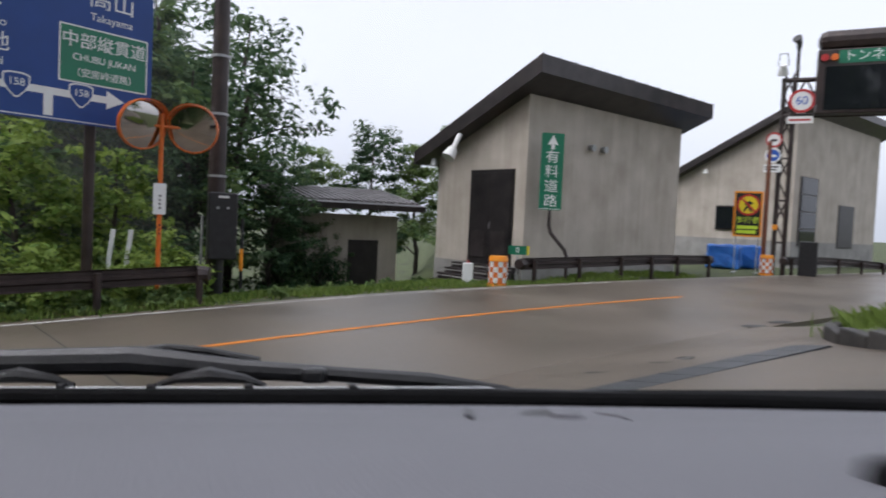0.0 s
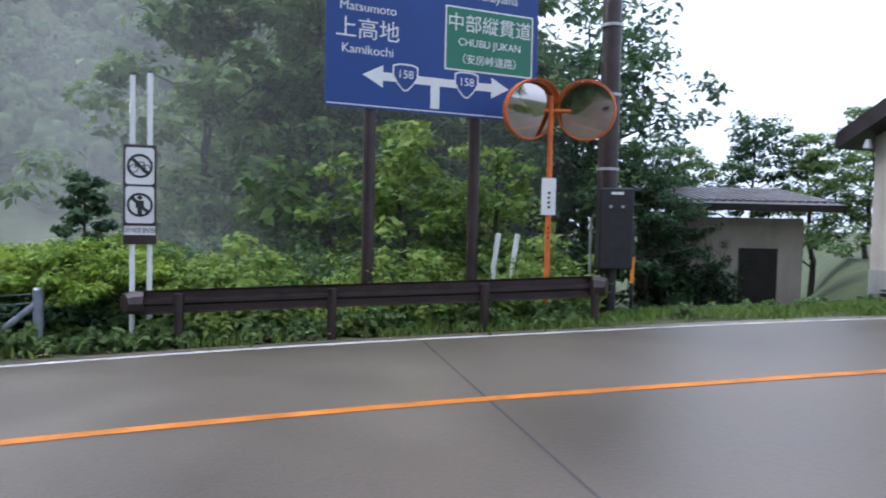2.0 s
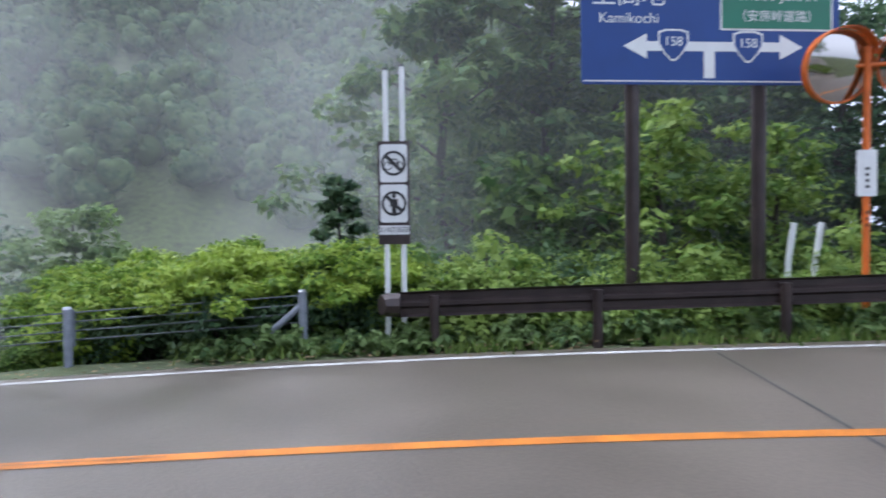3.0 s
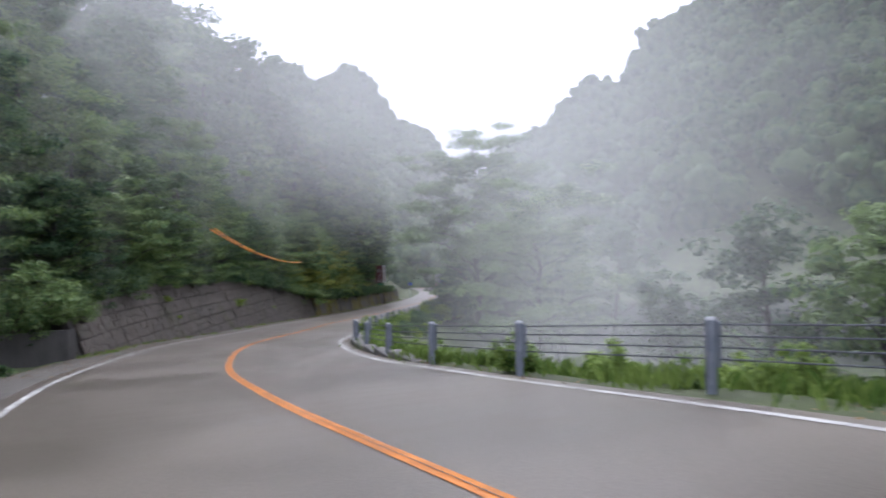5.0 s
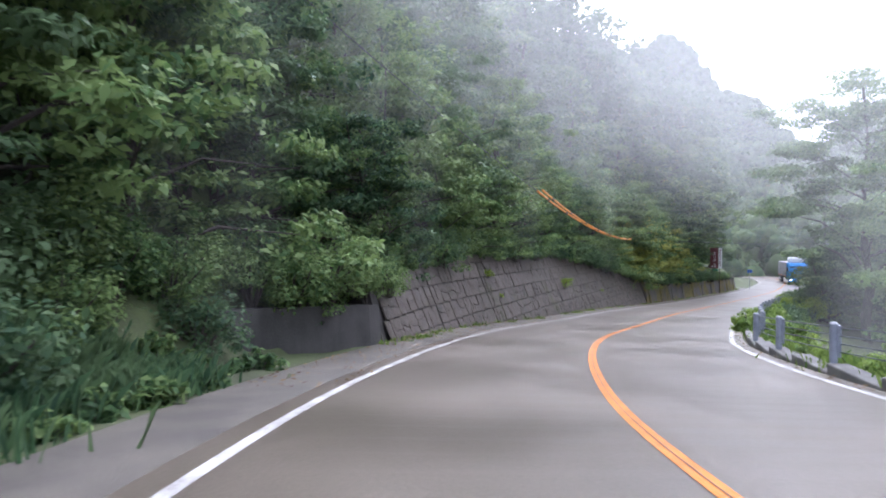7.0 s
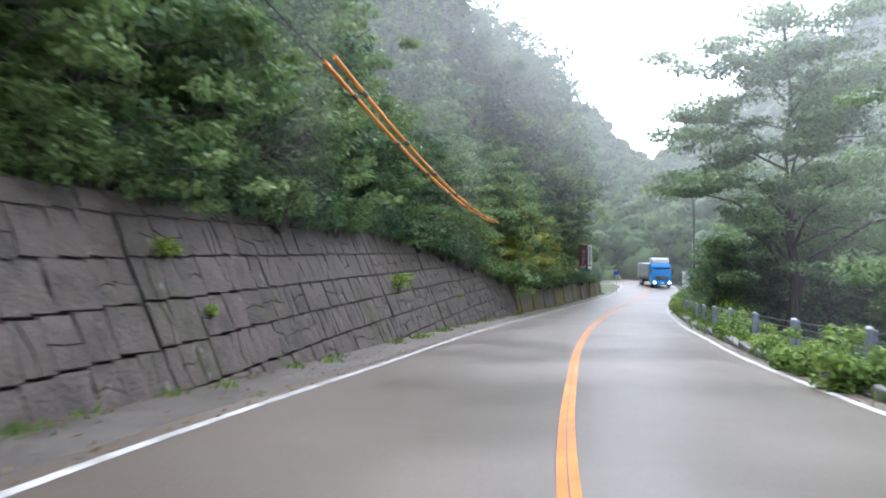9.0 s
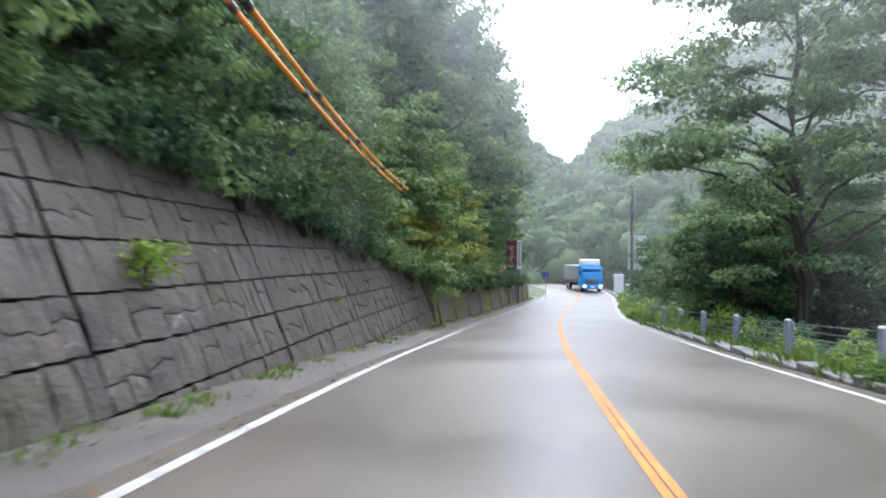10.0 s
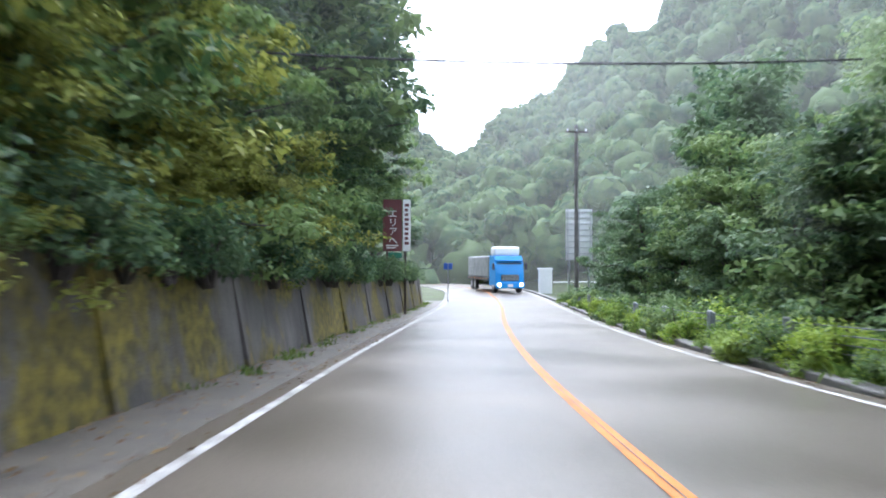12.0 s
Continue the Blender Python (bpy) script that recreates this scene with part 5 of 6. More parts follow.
side_n = up_n.cross(along)
s.matrix_world = Matrix.Translation((3.0, 7.65, land1(3.0, 7.65) + 0.04)) @ Matrix((along, side_n, up_n)).transposed().to_4x4()
for k in range(10):
    part("grate", box(0.488, 0.5, 0.03, (-2.9 + 0.5 * k, 0, -0.014), 0.004), "grate", s)


def patch(x, y, w, h, turn, material, name, label, up=0.012):
    """A thin worn mark that follows the road's slope."""
    bm = bmesh.new()
    c, sn = math.cos(turn), math.sin(turn)
    ring_v = []
    for k in range(14):
        a = 2 * math.pi * k / 14
        q = 1 + 0.15 * noise.noise(Vector((x + math.cos(a), y + math.sin(a), 0)))
        px, py = x + (math.cos(a) * w * c - math.sin(a) * h * sn) * q, y + (math.cos(a) * w * sn + math.sin(a) * h * c) * q
        j = ((MID[:, :2] - np.array((px, py))) ** 2).sum(1).argmin()
        on_it = math.dist(MID[j][:2], (px, py)) < 3.55
        ring_v.append(bm.verts.new((px, py, (MID[j][2] if on_it else land1(px, py) + 0.05) + up)))
    bm.faces.new(ring_v)
    return tagged(part(name, bm, material), label, "road mark", kind="structure")


for x, y, w, h in ((1.98, 8.2, 0.3, 0.14), (2.86, 8.58, 0.32, 0.14), (5.86, 12.83, 0.3, 0.13), (6.69, 13.49, 0.3, 0.12)):
    patch(x, y, w, h, 0.3, "joint", "trim", "dark tar patch on the wet road")
# joints across the concrete slabs
for x in (-4.4,):
    s_a = station(x)
    ob = strip(s_a, s_a + 0.03, -3.5, 3.1, 0.004, "joint", "trim", step=0.03)
    tagged(ob, "dark joint between road slabs", "road joint", kind="structure")


# ---- weeds and trees at the junction ----
P_fern = bush("weeds", 1.3, 0.95, 1700, 0.056, "leaf_weed", "fresh green tall weeds behind the guardrail", 41, pose(-7.9, 13.2, 0), "weeds")
P_low = bush("weeds", 0.9, 0.42, 500, 0.07, "leaf", "low broad-leaved weeds at the road edge", 42, pose(-6.7, 13.0, 0), "weeds")
for p in (P_fern, P_low):
    q = p.matrix_world.translation
    p.matrix_world = Matrix.Translation((q.x, q.y, land1(q.x, q.y) - 0.05))
scatter([P_fern], (-2.0, -7.6), (5.3, 8.4), 34, 51, (1.25, 1.75), 0.05)
scatter([P_fern], (-2.2, -7.4), (4.7, 5.6), 16, 50, (0.9, 1.25), 0.05)
scatter([P_low], (-2.0, -9.5), (4.3, 5.2), 36, 52, (0.7, 1.2), 0.03)
scatter([P_low], (6.0, -3.0), (4.5, 6.5), 22, 53, (0.5, 0.9), 0.03)


def hedge(m):
    """A lime-topped bush; its inner self-shade is painted as dark leaves."""
    t = bush("bush", 2.3, 1.35, 3200, 0.055, "leaf_dark", "roadside bush, self-shade painted as dark inside, bright lime top", 43, m)
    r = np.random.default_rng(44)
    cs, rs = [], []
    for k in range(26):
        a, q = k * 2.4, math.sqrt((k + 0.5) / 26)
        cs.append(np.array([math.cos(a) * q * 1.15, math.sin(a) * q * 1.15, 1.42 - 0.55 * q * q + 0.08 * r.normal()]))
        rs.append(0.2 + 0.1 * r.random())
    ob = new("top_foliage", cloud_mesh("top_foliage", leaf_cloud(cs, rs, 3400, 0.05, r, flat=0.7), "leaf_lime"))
    ob.parent = t
    return t


q = on_road(station(-9.0), 6.2)
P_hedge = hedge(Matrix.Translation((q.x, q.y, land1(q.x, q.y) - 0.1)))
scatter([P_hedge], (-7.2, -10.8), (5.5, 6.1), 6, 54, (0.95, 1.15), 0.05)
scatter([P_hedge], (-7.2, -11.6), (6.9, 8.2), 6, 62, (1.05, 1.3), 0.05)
scatter([P_fern, P_low], (-11.0, -15.5), (4.5, 6.5), 18, 64, (0.5, 0.75), 0.05)
# dark wood behind the direction sign
scatter(P_mid[:2], (1.0, -4.5), (12.5, 20), 15, 55, (0.7, 1.0))
scatter(P_tall, (1.0, -3.5), (17, 32), 15, 56, (0.6, 0.9))
scatter(P_bush[3:], (-1.5, -7.5), (9.0, 12.5), 10, 57, (0.8, 1.2))
P_maple = tree("tree", 4.2, 1.9, 2600, 0.1, "leaf_weed", "young fresh-green maple between the sign posts", 45, 0.15, 11, pose(-8.9, 14.9, land1(-8.9, 14.9)))
place(P_maple, -7.7, 16.4, 0.9, 1.2)
for k in range(1, 13):
    b, dist = radians(19 + 2.4 * k), (19.0, 23.0, 28.0)[k % 3]
    place((P_tall[1], P_mid[0], P_far[1])[k % 3], -2.0 - math.sin(b) * dist, 3.5 + math.cos(b) * dist, (0.8, 1.1, 0.85)[k % 3], k * 1.3, 0.3)
for k in range(9):
    b, dist = radians(24 + 4.0 * k), 13.0 + 1.5 * (k % 3)
    place(P_bush[3 if k % 2 else 0], -2.0 - math.sin(b) * dist, 3.5 + math.cos(b) * dist, 1.1 + 0.2 * (k % 3), k, 0.1)
# woods behind the start of the side road
for k in range(12):
    a = radians(228 + 11 * k)
    place(P_far[k % 2], 6 + math.cos(a) * (26 + 5 * (k % 3)), 0 + math.sin(a) * (26 + 5 * (k % 3)), 0.8 + 0.1 * (k % 3), k)
# trees behind the shed and the building
P_open = tree("tree", 8.5, 3.2, 2600, 0.12, "leaf_dark", "open-crowned tree with fine branches beside the shed", 46, 0.25, 13, pose(-8.6, 23.5, land1(-8.6, 23.5) - 0.1))
for x, y, sc in ((-10.9, 27.4, 1.55), (-8.3, 26.6, 1.3), (-9.6, 29.5, 1.4), (-7.6, 31, 0.85), (-13.5, 26, 1.3), (-9.5, 20.5, 0.75)):
    place(P_open, x, y, sc, x)
for x, y, sc in ((-7.5, 40, 0.62), (-4.5, 41, 0.6), (-1.5, 42, 0.62), (1, 44, 0.58), (-16, 38, 0.9)):
    place(P_tall[int(abs(x)) % 2], x, y, sc, x * 3)
place(P_mid[1], -6.4, 25.5, 0.62, 2.0)
place(P_bush[3], -5.9, 26.6, 1.0, 1.0)
place(P_bush[3], -5.0, 27.5, 1.0, 2.3)
place(P_open, -5.3, 27.2, 0.42, 0.7)
# a conifer sapling behind the fence
s = thing("conifer_sapling", stand(-12.6, 10.3, 0), "young conifer with reddish tips behind the fence", "tree")
part("trunk", rod((0, 0, -0.3), (0, 0, 2.9), 0.05, 0.012, 8), "bark", s)
rng2 = np.random.default_rng(9)
cs = [np.array([math.cos(k * 2.4) * (0.75 - 0.6 * k / 26), math.sin(k * 2.4) * (0.75 - 0.6 * k / 26), 0.5 + 2.4 * k / 26]) * np.array([0.8, 0.8, 1]) for k in range(26)]
ob = new("crown", cloud_mesh("crown", leaf_cloud(cs, [0.22] * 26, 2600, 0.07, rng2, droop=-0.3), "leaf_dark"))
ob.parent = s
# pale tree down the bank
place(P_tall[1], -36.5, 12.2, 0.95, 1.0)
place(P_tall[0], -41, 9.0, 0.8, 2.0)
# grass and weeds at the foot of the hillside
scatter([P_low], (-13, -23), (-6.4, -4.9), 24, 58, (0.6, 1.0), 0.05)
scatter(P_bush[:1] + P_bush[3:], (-15, -25), (-7.6, -6.4), 14, 59, (0.7, 1.0))
scatter([P_mid[1], P_mid[2]], (-18, -27), (-9.4, -8.2), 7, 63, (0.7, 0.95))
# weeds along the fence
scatter([P_low, P_fern], (-16, -34), (4.2, 5.0), 26, 60, (0.4, 0.7), 0.03)
scatter([P_low, P_fern], (-34, -100), (3.75, 4.9), 70, 61, (0.55, 0.95), 0.03)
# the bush that spills over the low wall
for k in range(4):
    q = on_road(station(-24.2 - 0.8 * k), (-6.3, -5.9, -5.6, -5.45)[k])
    c = place(P_bush[0], q.x, q.y, (0.8, 1.0, 1.0, 0.8)[k], k, 0)
    c.matrix_world = Matrix.Translation((0, 0, (0.6, 0.75, 1.1, 1.4)[k])) @ c.matrix_world
# the great tree right of the road
big = tree("tree", 20, 6.3, 40000, 0.14, "leaf_pale", "large spreading tree with tiers of green foliage beside the fence", 71, 0.22, 30, pose(-69.5, -10.9, land1(-69.5, -10.9) - 0.1, 0, 0, 150), lean=1.0, flat=0.36, taper=0.4)
big2 = tree("tree", 14, 6.0, 24000, 0.12, "leaf_pale", "large green tree with level tiers of foliage", 72, 0.2, 20, pose(-57, -3.5, land1(-57, -3.5) - 0.1), flat=0.4, taper=0.5)
place(big2, -76, -9, 0.8, 2.0)
place(big, -79, -11.5, 0.62, 1.1)

# ---- road signs and wires along the valley ----
ground_z = land1(-13.95, -8.09)
s = thing("speed_sign", stand(-13.95, -8.09, 159), "round 40 speed sign over a yellow reflector plate", "road sign")
dz = 0.79 - ground_z
part("pole", rod((0, 0.04, -0.4), (0, 0.04, dz + 0.3), 0.035, None, 12), "galv", s)
f = part("disc", plate(disc(0.3, 0, dz), 0.012), "white", s)
part("rim", ring(0.24, 0.31, 0.004, 0, dz, 36, -0.004), "red", f)
lettering("40", 0.33, "signblue", f, 0, dz, -0.004)
part("sub_plate", plate(rect(0.5, 0.16, 0.02, 0.0, dz - 0.42), 0.01), "white", s)
f = part("reflector_plate", plate(rect(0.29, 0.58, 0.01, 0.02, dz - 1.2), 0.01, None, Matrix.Translation((0, -0.02, 0))), "orange_tube", s, "yellow plate with faded marks")
part("mark", plate(rect(0.14, 0.13, 0.02, 0.02, dz - 1.38), 0.003, None, Matrix.Translation((0, -0.024, 0))), "red", f)
for k in range(2):
    part("mark", plate(rect(0.05, 0.14, 0.01, 0.0 + 0.07 * k, dz - 1.1), 0.003, None, Matrix.Translation((0, -0.024, 0))), "black", f)


def wire(points, r, material, name, label, clamps=0, sag=0.0):
    a, b = Vector(points[0]), Vector(points[-1])
    pts = []
    for k in range(25):
        t = k / 24
        pts.append(a.lerp(b, t) - Vector((0, 0, 4 * sag * t * (1 - t))))
    o = pts[0].copy()
    e = thing(name, Matrix.Translation(o), label, "cable")
    part("tube", tube([p - o for p in pts], r, 8), material, e)
    for k in range(clamps):
        t = (k + 0.5) / clamps
        p = a.lerp(b, t) - Vector((0, 0, 4 * sag * t * (1 - t))) - o
        d = (b - a).normalized() * 0.12
        part("clip", rod(p - d, p + d, r * 1.35, None, 8), "black", e)
    return e


CAB_A, CAB_B = Vector((-37.87, -17.96, 1.21)), Vector((-59.13, -24.12, -0.76))
wire([CAB_A, CAB_B], 0.045, "orange_tube", "guarded_cable", "sagging overhead cable in an orange guard tube", 7, 0.45)
wire([CAB_A + Vector((0.08, 0.3, 0.02)), CAB_B + Vector((0.08, 0.28, 0.0))], 0.045, "orange_tube", "guarded_cable", "sagging overhead cable in an orange guard tube", 7, 0.5)
wire([CAB_A, (-16, -13.5, 7.0)], 0.014, "black", "overhead_wire", "thin black overhead wire", 0, 0.3)
wire([CAB_B, (-74, -29.0, 0.2)], 0.014, "black", "overhead_wire", "thin black overhead wire", 0, 0.2)
wire([(-71.9, -30, -0.5), (-74.3, -16.2, -1.05)], 0.02, "black", "overhead_wire", "thin black wire across the road", 3, 0.25)


def wood_pole(x, y, h, label="weathered grey utility pole among trees"):
    e = thing("utility_pole", stand(x, y, 105), label, "utility pole")
    part("pole", rod((0, 0, -0.5), (0, 0, h), 0.15, 0.11, 14), "kerb", e)
    part("cross_arm", box(1.5, 0.09, 0.09, (0, -0.12, h - 0.5)), "brown", e)
    for x2 in (-0.6, 0.0, 0.6):
        part("insulator", rod((x2, -0.12, h - 0.41), (x2, -0.12, h - 0.25), 0.05, 0.03, 10), "white", e)
    return e


wood_pole(-106, -21.0, 11.6, "tall grey utility pole beside the road")
wood_pole(-74, -29.0, 3.4)
wood_pole(-66.5, -28.0, 4.2)

s = thing("billboard", pose(-110.35, -20.85, -7.48, 0, 0, 101), "white lattice billboard seen from behind", "billboard")
for x in (-0.7, 0.7):
    part("post", rod((x, 0.1, -0.7), (x, 0.1, 6.75), 0.08), "galv", s)
f = part("panel", plate(rect(1.85, 3.6, 0, 0, 5.0), 0.05), "white", s)
for k in range(9):
    part("slat", box(1.85, 0.05, 0.05, (0, -0.05, 3.22 + 0.42 * k)), "galv", f)
for x in (-0.8, 0, 0.8):
    part("stile", box(0.05, 0.05, 3.6, (x, -0.08, 3.2)), "galv", f)

s = thing("cabinet", pose(-118.97, -23.65, -7.05, 0, 0, 101), "white roadside equipment cabinet", "cabinet")
part("body", box(1.05, 0.8, 2.0, (0, 0, 0), 0.03), "white", s)
part("cap", box(1.17, 0.92, 0.14, (0, 0, 2.0), 0.03), "white", s)
part("rail", rod((0.7, 0, 0.95), (4.5, 0.3, 0.95), 0.05), "white", s)

s = thing("tourist_sign", pose(-90.9, -28.82, -6.73, 0, 0, 104), "tall maroon vertical sign with white characters", "sign")
for x in (-0.35, 0.45):
    part("post", rod((x, 0.06, -1.5), (x, 0.06, 4.9), 0.05), "brown", s)
f = part("board", plate(rect(0.85, 2.3, 0.02, -0.12, 3.95), 0.04), "maroon", s)
part("side_panel", plate(rect(0.34, 2.3, 0.02, 0.52, 3.95), 0.04), "white", s)
bars(s, 0.52, 4.0, 0.2, 1.9, 9, "maroon", 0.4, -0.006)
for k, ch in enumerate("エリアへ"):
    lettering(ch, 0.42, "white", f, -0.1, 4.45 - 0.4 * k, -0.006)
bars(f, -0.12, 3.0, 0.55, 0.2, 2, "white", 0.5)
part("sub_plate", plate(rect(0.6, 0.22, 0.02, 0, 2.62), 0.02), "green", s)
s = thing("blue_sign", stand(-104, -29.0, 104), "small blue road sign on a post", "road sign")
part("post", rod((0, 0.03, -0.5), (0, 0.03, 2.6), 0.035), "galv", s)
part("board", plate(rect(0.55, 0.4, 0.02, 0, 2.4), 0.02), "signblue", s)


# ---- the oncoming lorry ----
def lorry():
    a = radians(112)
    q = on_road(station(-116.5), 1.7)
    m = Matrix.Translation((q.x, q.y, q.z + 0.02)) @ Matrix.Rotation(a, 4, "Z")
    s = thing("lorry", m, "blue flatbed lorry with a grey covered load", "lorry")
    # local -y is the front
    prof = [(0, 0.55), (0.05, 1.5), (0.2, 2.35), (0.55, 3.05), (2.2, 3.1), (2.2, 0.55)]
    bm = bmesh.new()
    l = [bm.verts.new((-1.2, y, z)) for y, z in prof]
    r = [bm.verts.new((1.2, y, z)) for y, z in prof]
    bm.faces.new(l)
    bm.faces.new(list(reversed(r)))
    for k in range(len(prof)):
        q = (k + 1) % len(prof)
        bm.faces.new((l[k], l[q], r[q], r[k]))
    bmesh.ops.recalc_face_normals(bm, faces=bm.faces)
    bmesh.ops.bevel(bm, geom=list(bm.edges), offset=0.07, segments=3, affect="EDGES")
    cab = part("cab", bm, "truck_blue", s)
    part("deflector", box(2.2, 1.3, 0.75, (0, 1.5, 3.05), 0.18), "white", s, "pale roof deflector")
    part("windscreen", plate(rect(2.1, 0.85, 0.06, 0, 0.425), 0.03, None, Matrix.Translation((0, 0.075, 1.62)) @ Matrix.Rotation(radians(-11), 4, "X")), "window", cab)
    part("visor", box(2.2, 0.3, 0.1, (0, 0.2, 2.6), 0.03), "truck_blue", cab)
    g = part("grille", plate(rect(1.5, 0.5, 0.04, 0, 1.25), 0.03, None, Matrix.Translation((0, -0.02, 0))), "black", cab)
    for k in range(4):
        part("grille_bar", box(1.4, 0.03, 0.05, (0, -0.04, 1.06 + 0.12 * k)), "galv", g)
    b = part("bumper", box(2.42, 0.35, 0.5, (0, 0.05, 0.38), 0.08), "truck_blue", s)
    for x in (-0.92, 0.92):
        part("headlight", rod((x, -0.1, 0.68), (x, -0.16, 0.68), 0.16, 0.14, 16), "headlamp", b, "lit headlight")
    part("number_plate", plate(rect(0.44, 0.22, 0.01, 0, 0.62), 0.01, None, Matrix.Translation((0, -0.15, 0))), "white", b)
    for x in (-1.38, 1.38):
        part("mirror", box(0.18, 0.12, 0.55, (x, 0.1, 1.9), 0.03), "black", s)
    part("bed", box(2.4, 8.2, 0.25, (0, 6.6, 0.95), 0.03), "black", s)
    part("load", box(2.3, 8.0, 1.85, (0, 6.6, 1.2), 0.12), "grey_load", s, "grey covered load")
    for k in range(7):
        part("side_marker", box(0.04, 0.16, 0.08, (1.22, 3.2 + 1.1 * k, 1.05)), "orange_tube", s)
        part("side_marker", box(0.04, 0.16, 0.08, (-1.22, 3.2 + 1.1 * k, 1.05)), "orange_tube", s)
    for y in (1.0, 7.6, 8.9):
        for x in (-1.02, 1.02):
            w = part("wheel", rod((x - 0.15, y, 0.5), (x + 0.15, y, 0.5), 0.5, None, 24), "black", s)
            part("rim", rod((x - 0.16, y, 0.5), (x + 0.16, y, 0.5), 0.26, None, 18), "galv", w)
    return s


lorry()

# foliage close over the mossy wall
P_spray = tree("tree", 5.5, 2.7, 7000, 0.105, "leaf_yellow", "yellow-green broadleaf tree leaning over the mossy wall", 81, 0.03, 14, pose(-70, -28.5, land1(-70, -28.5) - 0.3))
scatter([P_spray, P_spray, P_mid[0]], (-63, -82), (-7.4, -6.5), 15, 82, (0.75, 1.0), 0.3)
scatter(P_bush[:2], (-66, -90), (5.4, 7.0), 18, 85, (1.1, 1.6))
over_wall([P_spray], (-61.5, -80), 18, 83, (0.38, 0.52), (0.4, 0.9), 0.0)
scatter(P_bush[:2], (-67, -92), (4.0, 4.7), 30, 84, (0.5, 0.75), 0.05)


# ---- grass ----
def grass(name, spots, n, h, seed, label, material="grass"):
    """Blades of grass in one sheet of leaves."""
    r = np.random.default_rng(seed)
    i = r.integers(0, len(spots), n)
    base_p = np.array(spots)[i]
    xy = base_p[:, :2] + r.normal(size=(n, 2)) * base_p[:, 2:3]
    z = land(xy[:, 0], xy[:, 1])
    p = np.c_[xy, z]
    a = r.random(n) * 6.283
    w = (0.012 + 0.012 * r.random(n)) * (0.5 if h > 0.4 else 1.0)
    hh = h * (0.5 + r.random(n))
    side = np.c_[np.cos(a) * w, np.sin(a) * w, np.zeros(n)]
    lean = np.c_[r.normal(size=n) * 0.35 * hh, r.normal(size=n) * 0.35 * hh, hh]
    v = np.stack([p - side, p + side, p + lean * np.array([0.5, 0.5, 0.75]) + side * 0.7, p + lean], 1).reshape(-1, 3)
    ob = new(name, cloud_mesh(name, v, material))
    return tagged(ob, label, "grass", kind="stuff")


def verge_spots(x0, x1, d0, d1, n, spread=0.35):
    r = np.random.default_rng(int(abs(x0 * 10 + d0)))
    out = []
    for k in range(n):
        q = on_road(station(x0 + (x1 - x0) * r.random()), d0 + (d1 - d0) * r.random())
        out.append((q.x, q.y, spread))
    return out


grass("grass", verge_spots(12, -9, 4.2, 7.5, 220, 0.35), 26000, 0.13, 91, "wet green verge grass by the junction")
grass("grass", verge_spots(-12, -21, -8.5, -5.4, 110, 0.3), 50000, 0.3, 92, "long wet green grass at the hill foot", "leaf_dark")
grass("grass", verge_spots(-12, -36, 4.2, 7.5, 160, 0.35), 14000, 0.22, 93, "green grass behind the cable fence")
grass("grass", verge_spots(-36, -105, 3.85, 5.0, 160, 0.2), 14000, 0.25, 94, "green roadside grass along the fence")
grass("grass", verge_spots(-26, -104, -4.7, -4.3, 120, 0.12), 4000, 0.1, 95, "thin weeds in the gutter by the wall")
grass("grass", [(7.6 + 1.5 * math.cos(k), 8.3 + 1.8 * math.sin(k * 1.7), 0.24) for k in range(30)], 7000, 0.3, 96, "grass on the traffic island")


def leaf_litter(x0, x1, d0, d1, n, seed, label):
    """Fallen leaves that lie along the road's edge, thickest at the wall's foot."""
    r = np.random.default_rng(seed)
    v = []
    for k in range(n):
        d = d0 + (d1 - d0) * r.random() ** 1.8
        p = on_road(station(x0 + (x1 - x0) * r.random()), d, 0.012 + 0.012 * r.random())
        a, w = r.random() * 6.283, 0.018 + 0.03 * r.random()
        e1, e2 = Vector((math.cos(a) * w, math.sin(a) * w, 0.012 * r.random())), Vector((-math.sin(a) * w * 0.6, math.cos(a) * w * 0.6, 0.008 * r.random()))
        v += [p - e1, p - e2, p + e1, p + e2]
    ob = new("leaf_litter", cloud_mesh("leaf_litter", np.array(v), "litter"))
    return tagged(ob, label, "leaf litter", kind="stuff")


leaf_litter(-21, -102, -4.62, -3.3, 3600, 101, "wet brown fallen leaves along the foot of the wall")
leaf_litter(-14, -102, 3.75, 3.3, 1200, 102, "scattered brown leaves along the road edge")
leaf_litter(4, -12, 4.1, 3.3, 420, 103, "scattered brown leaves below the guardrail")


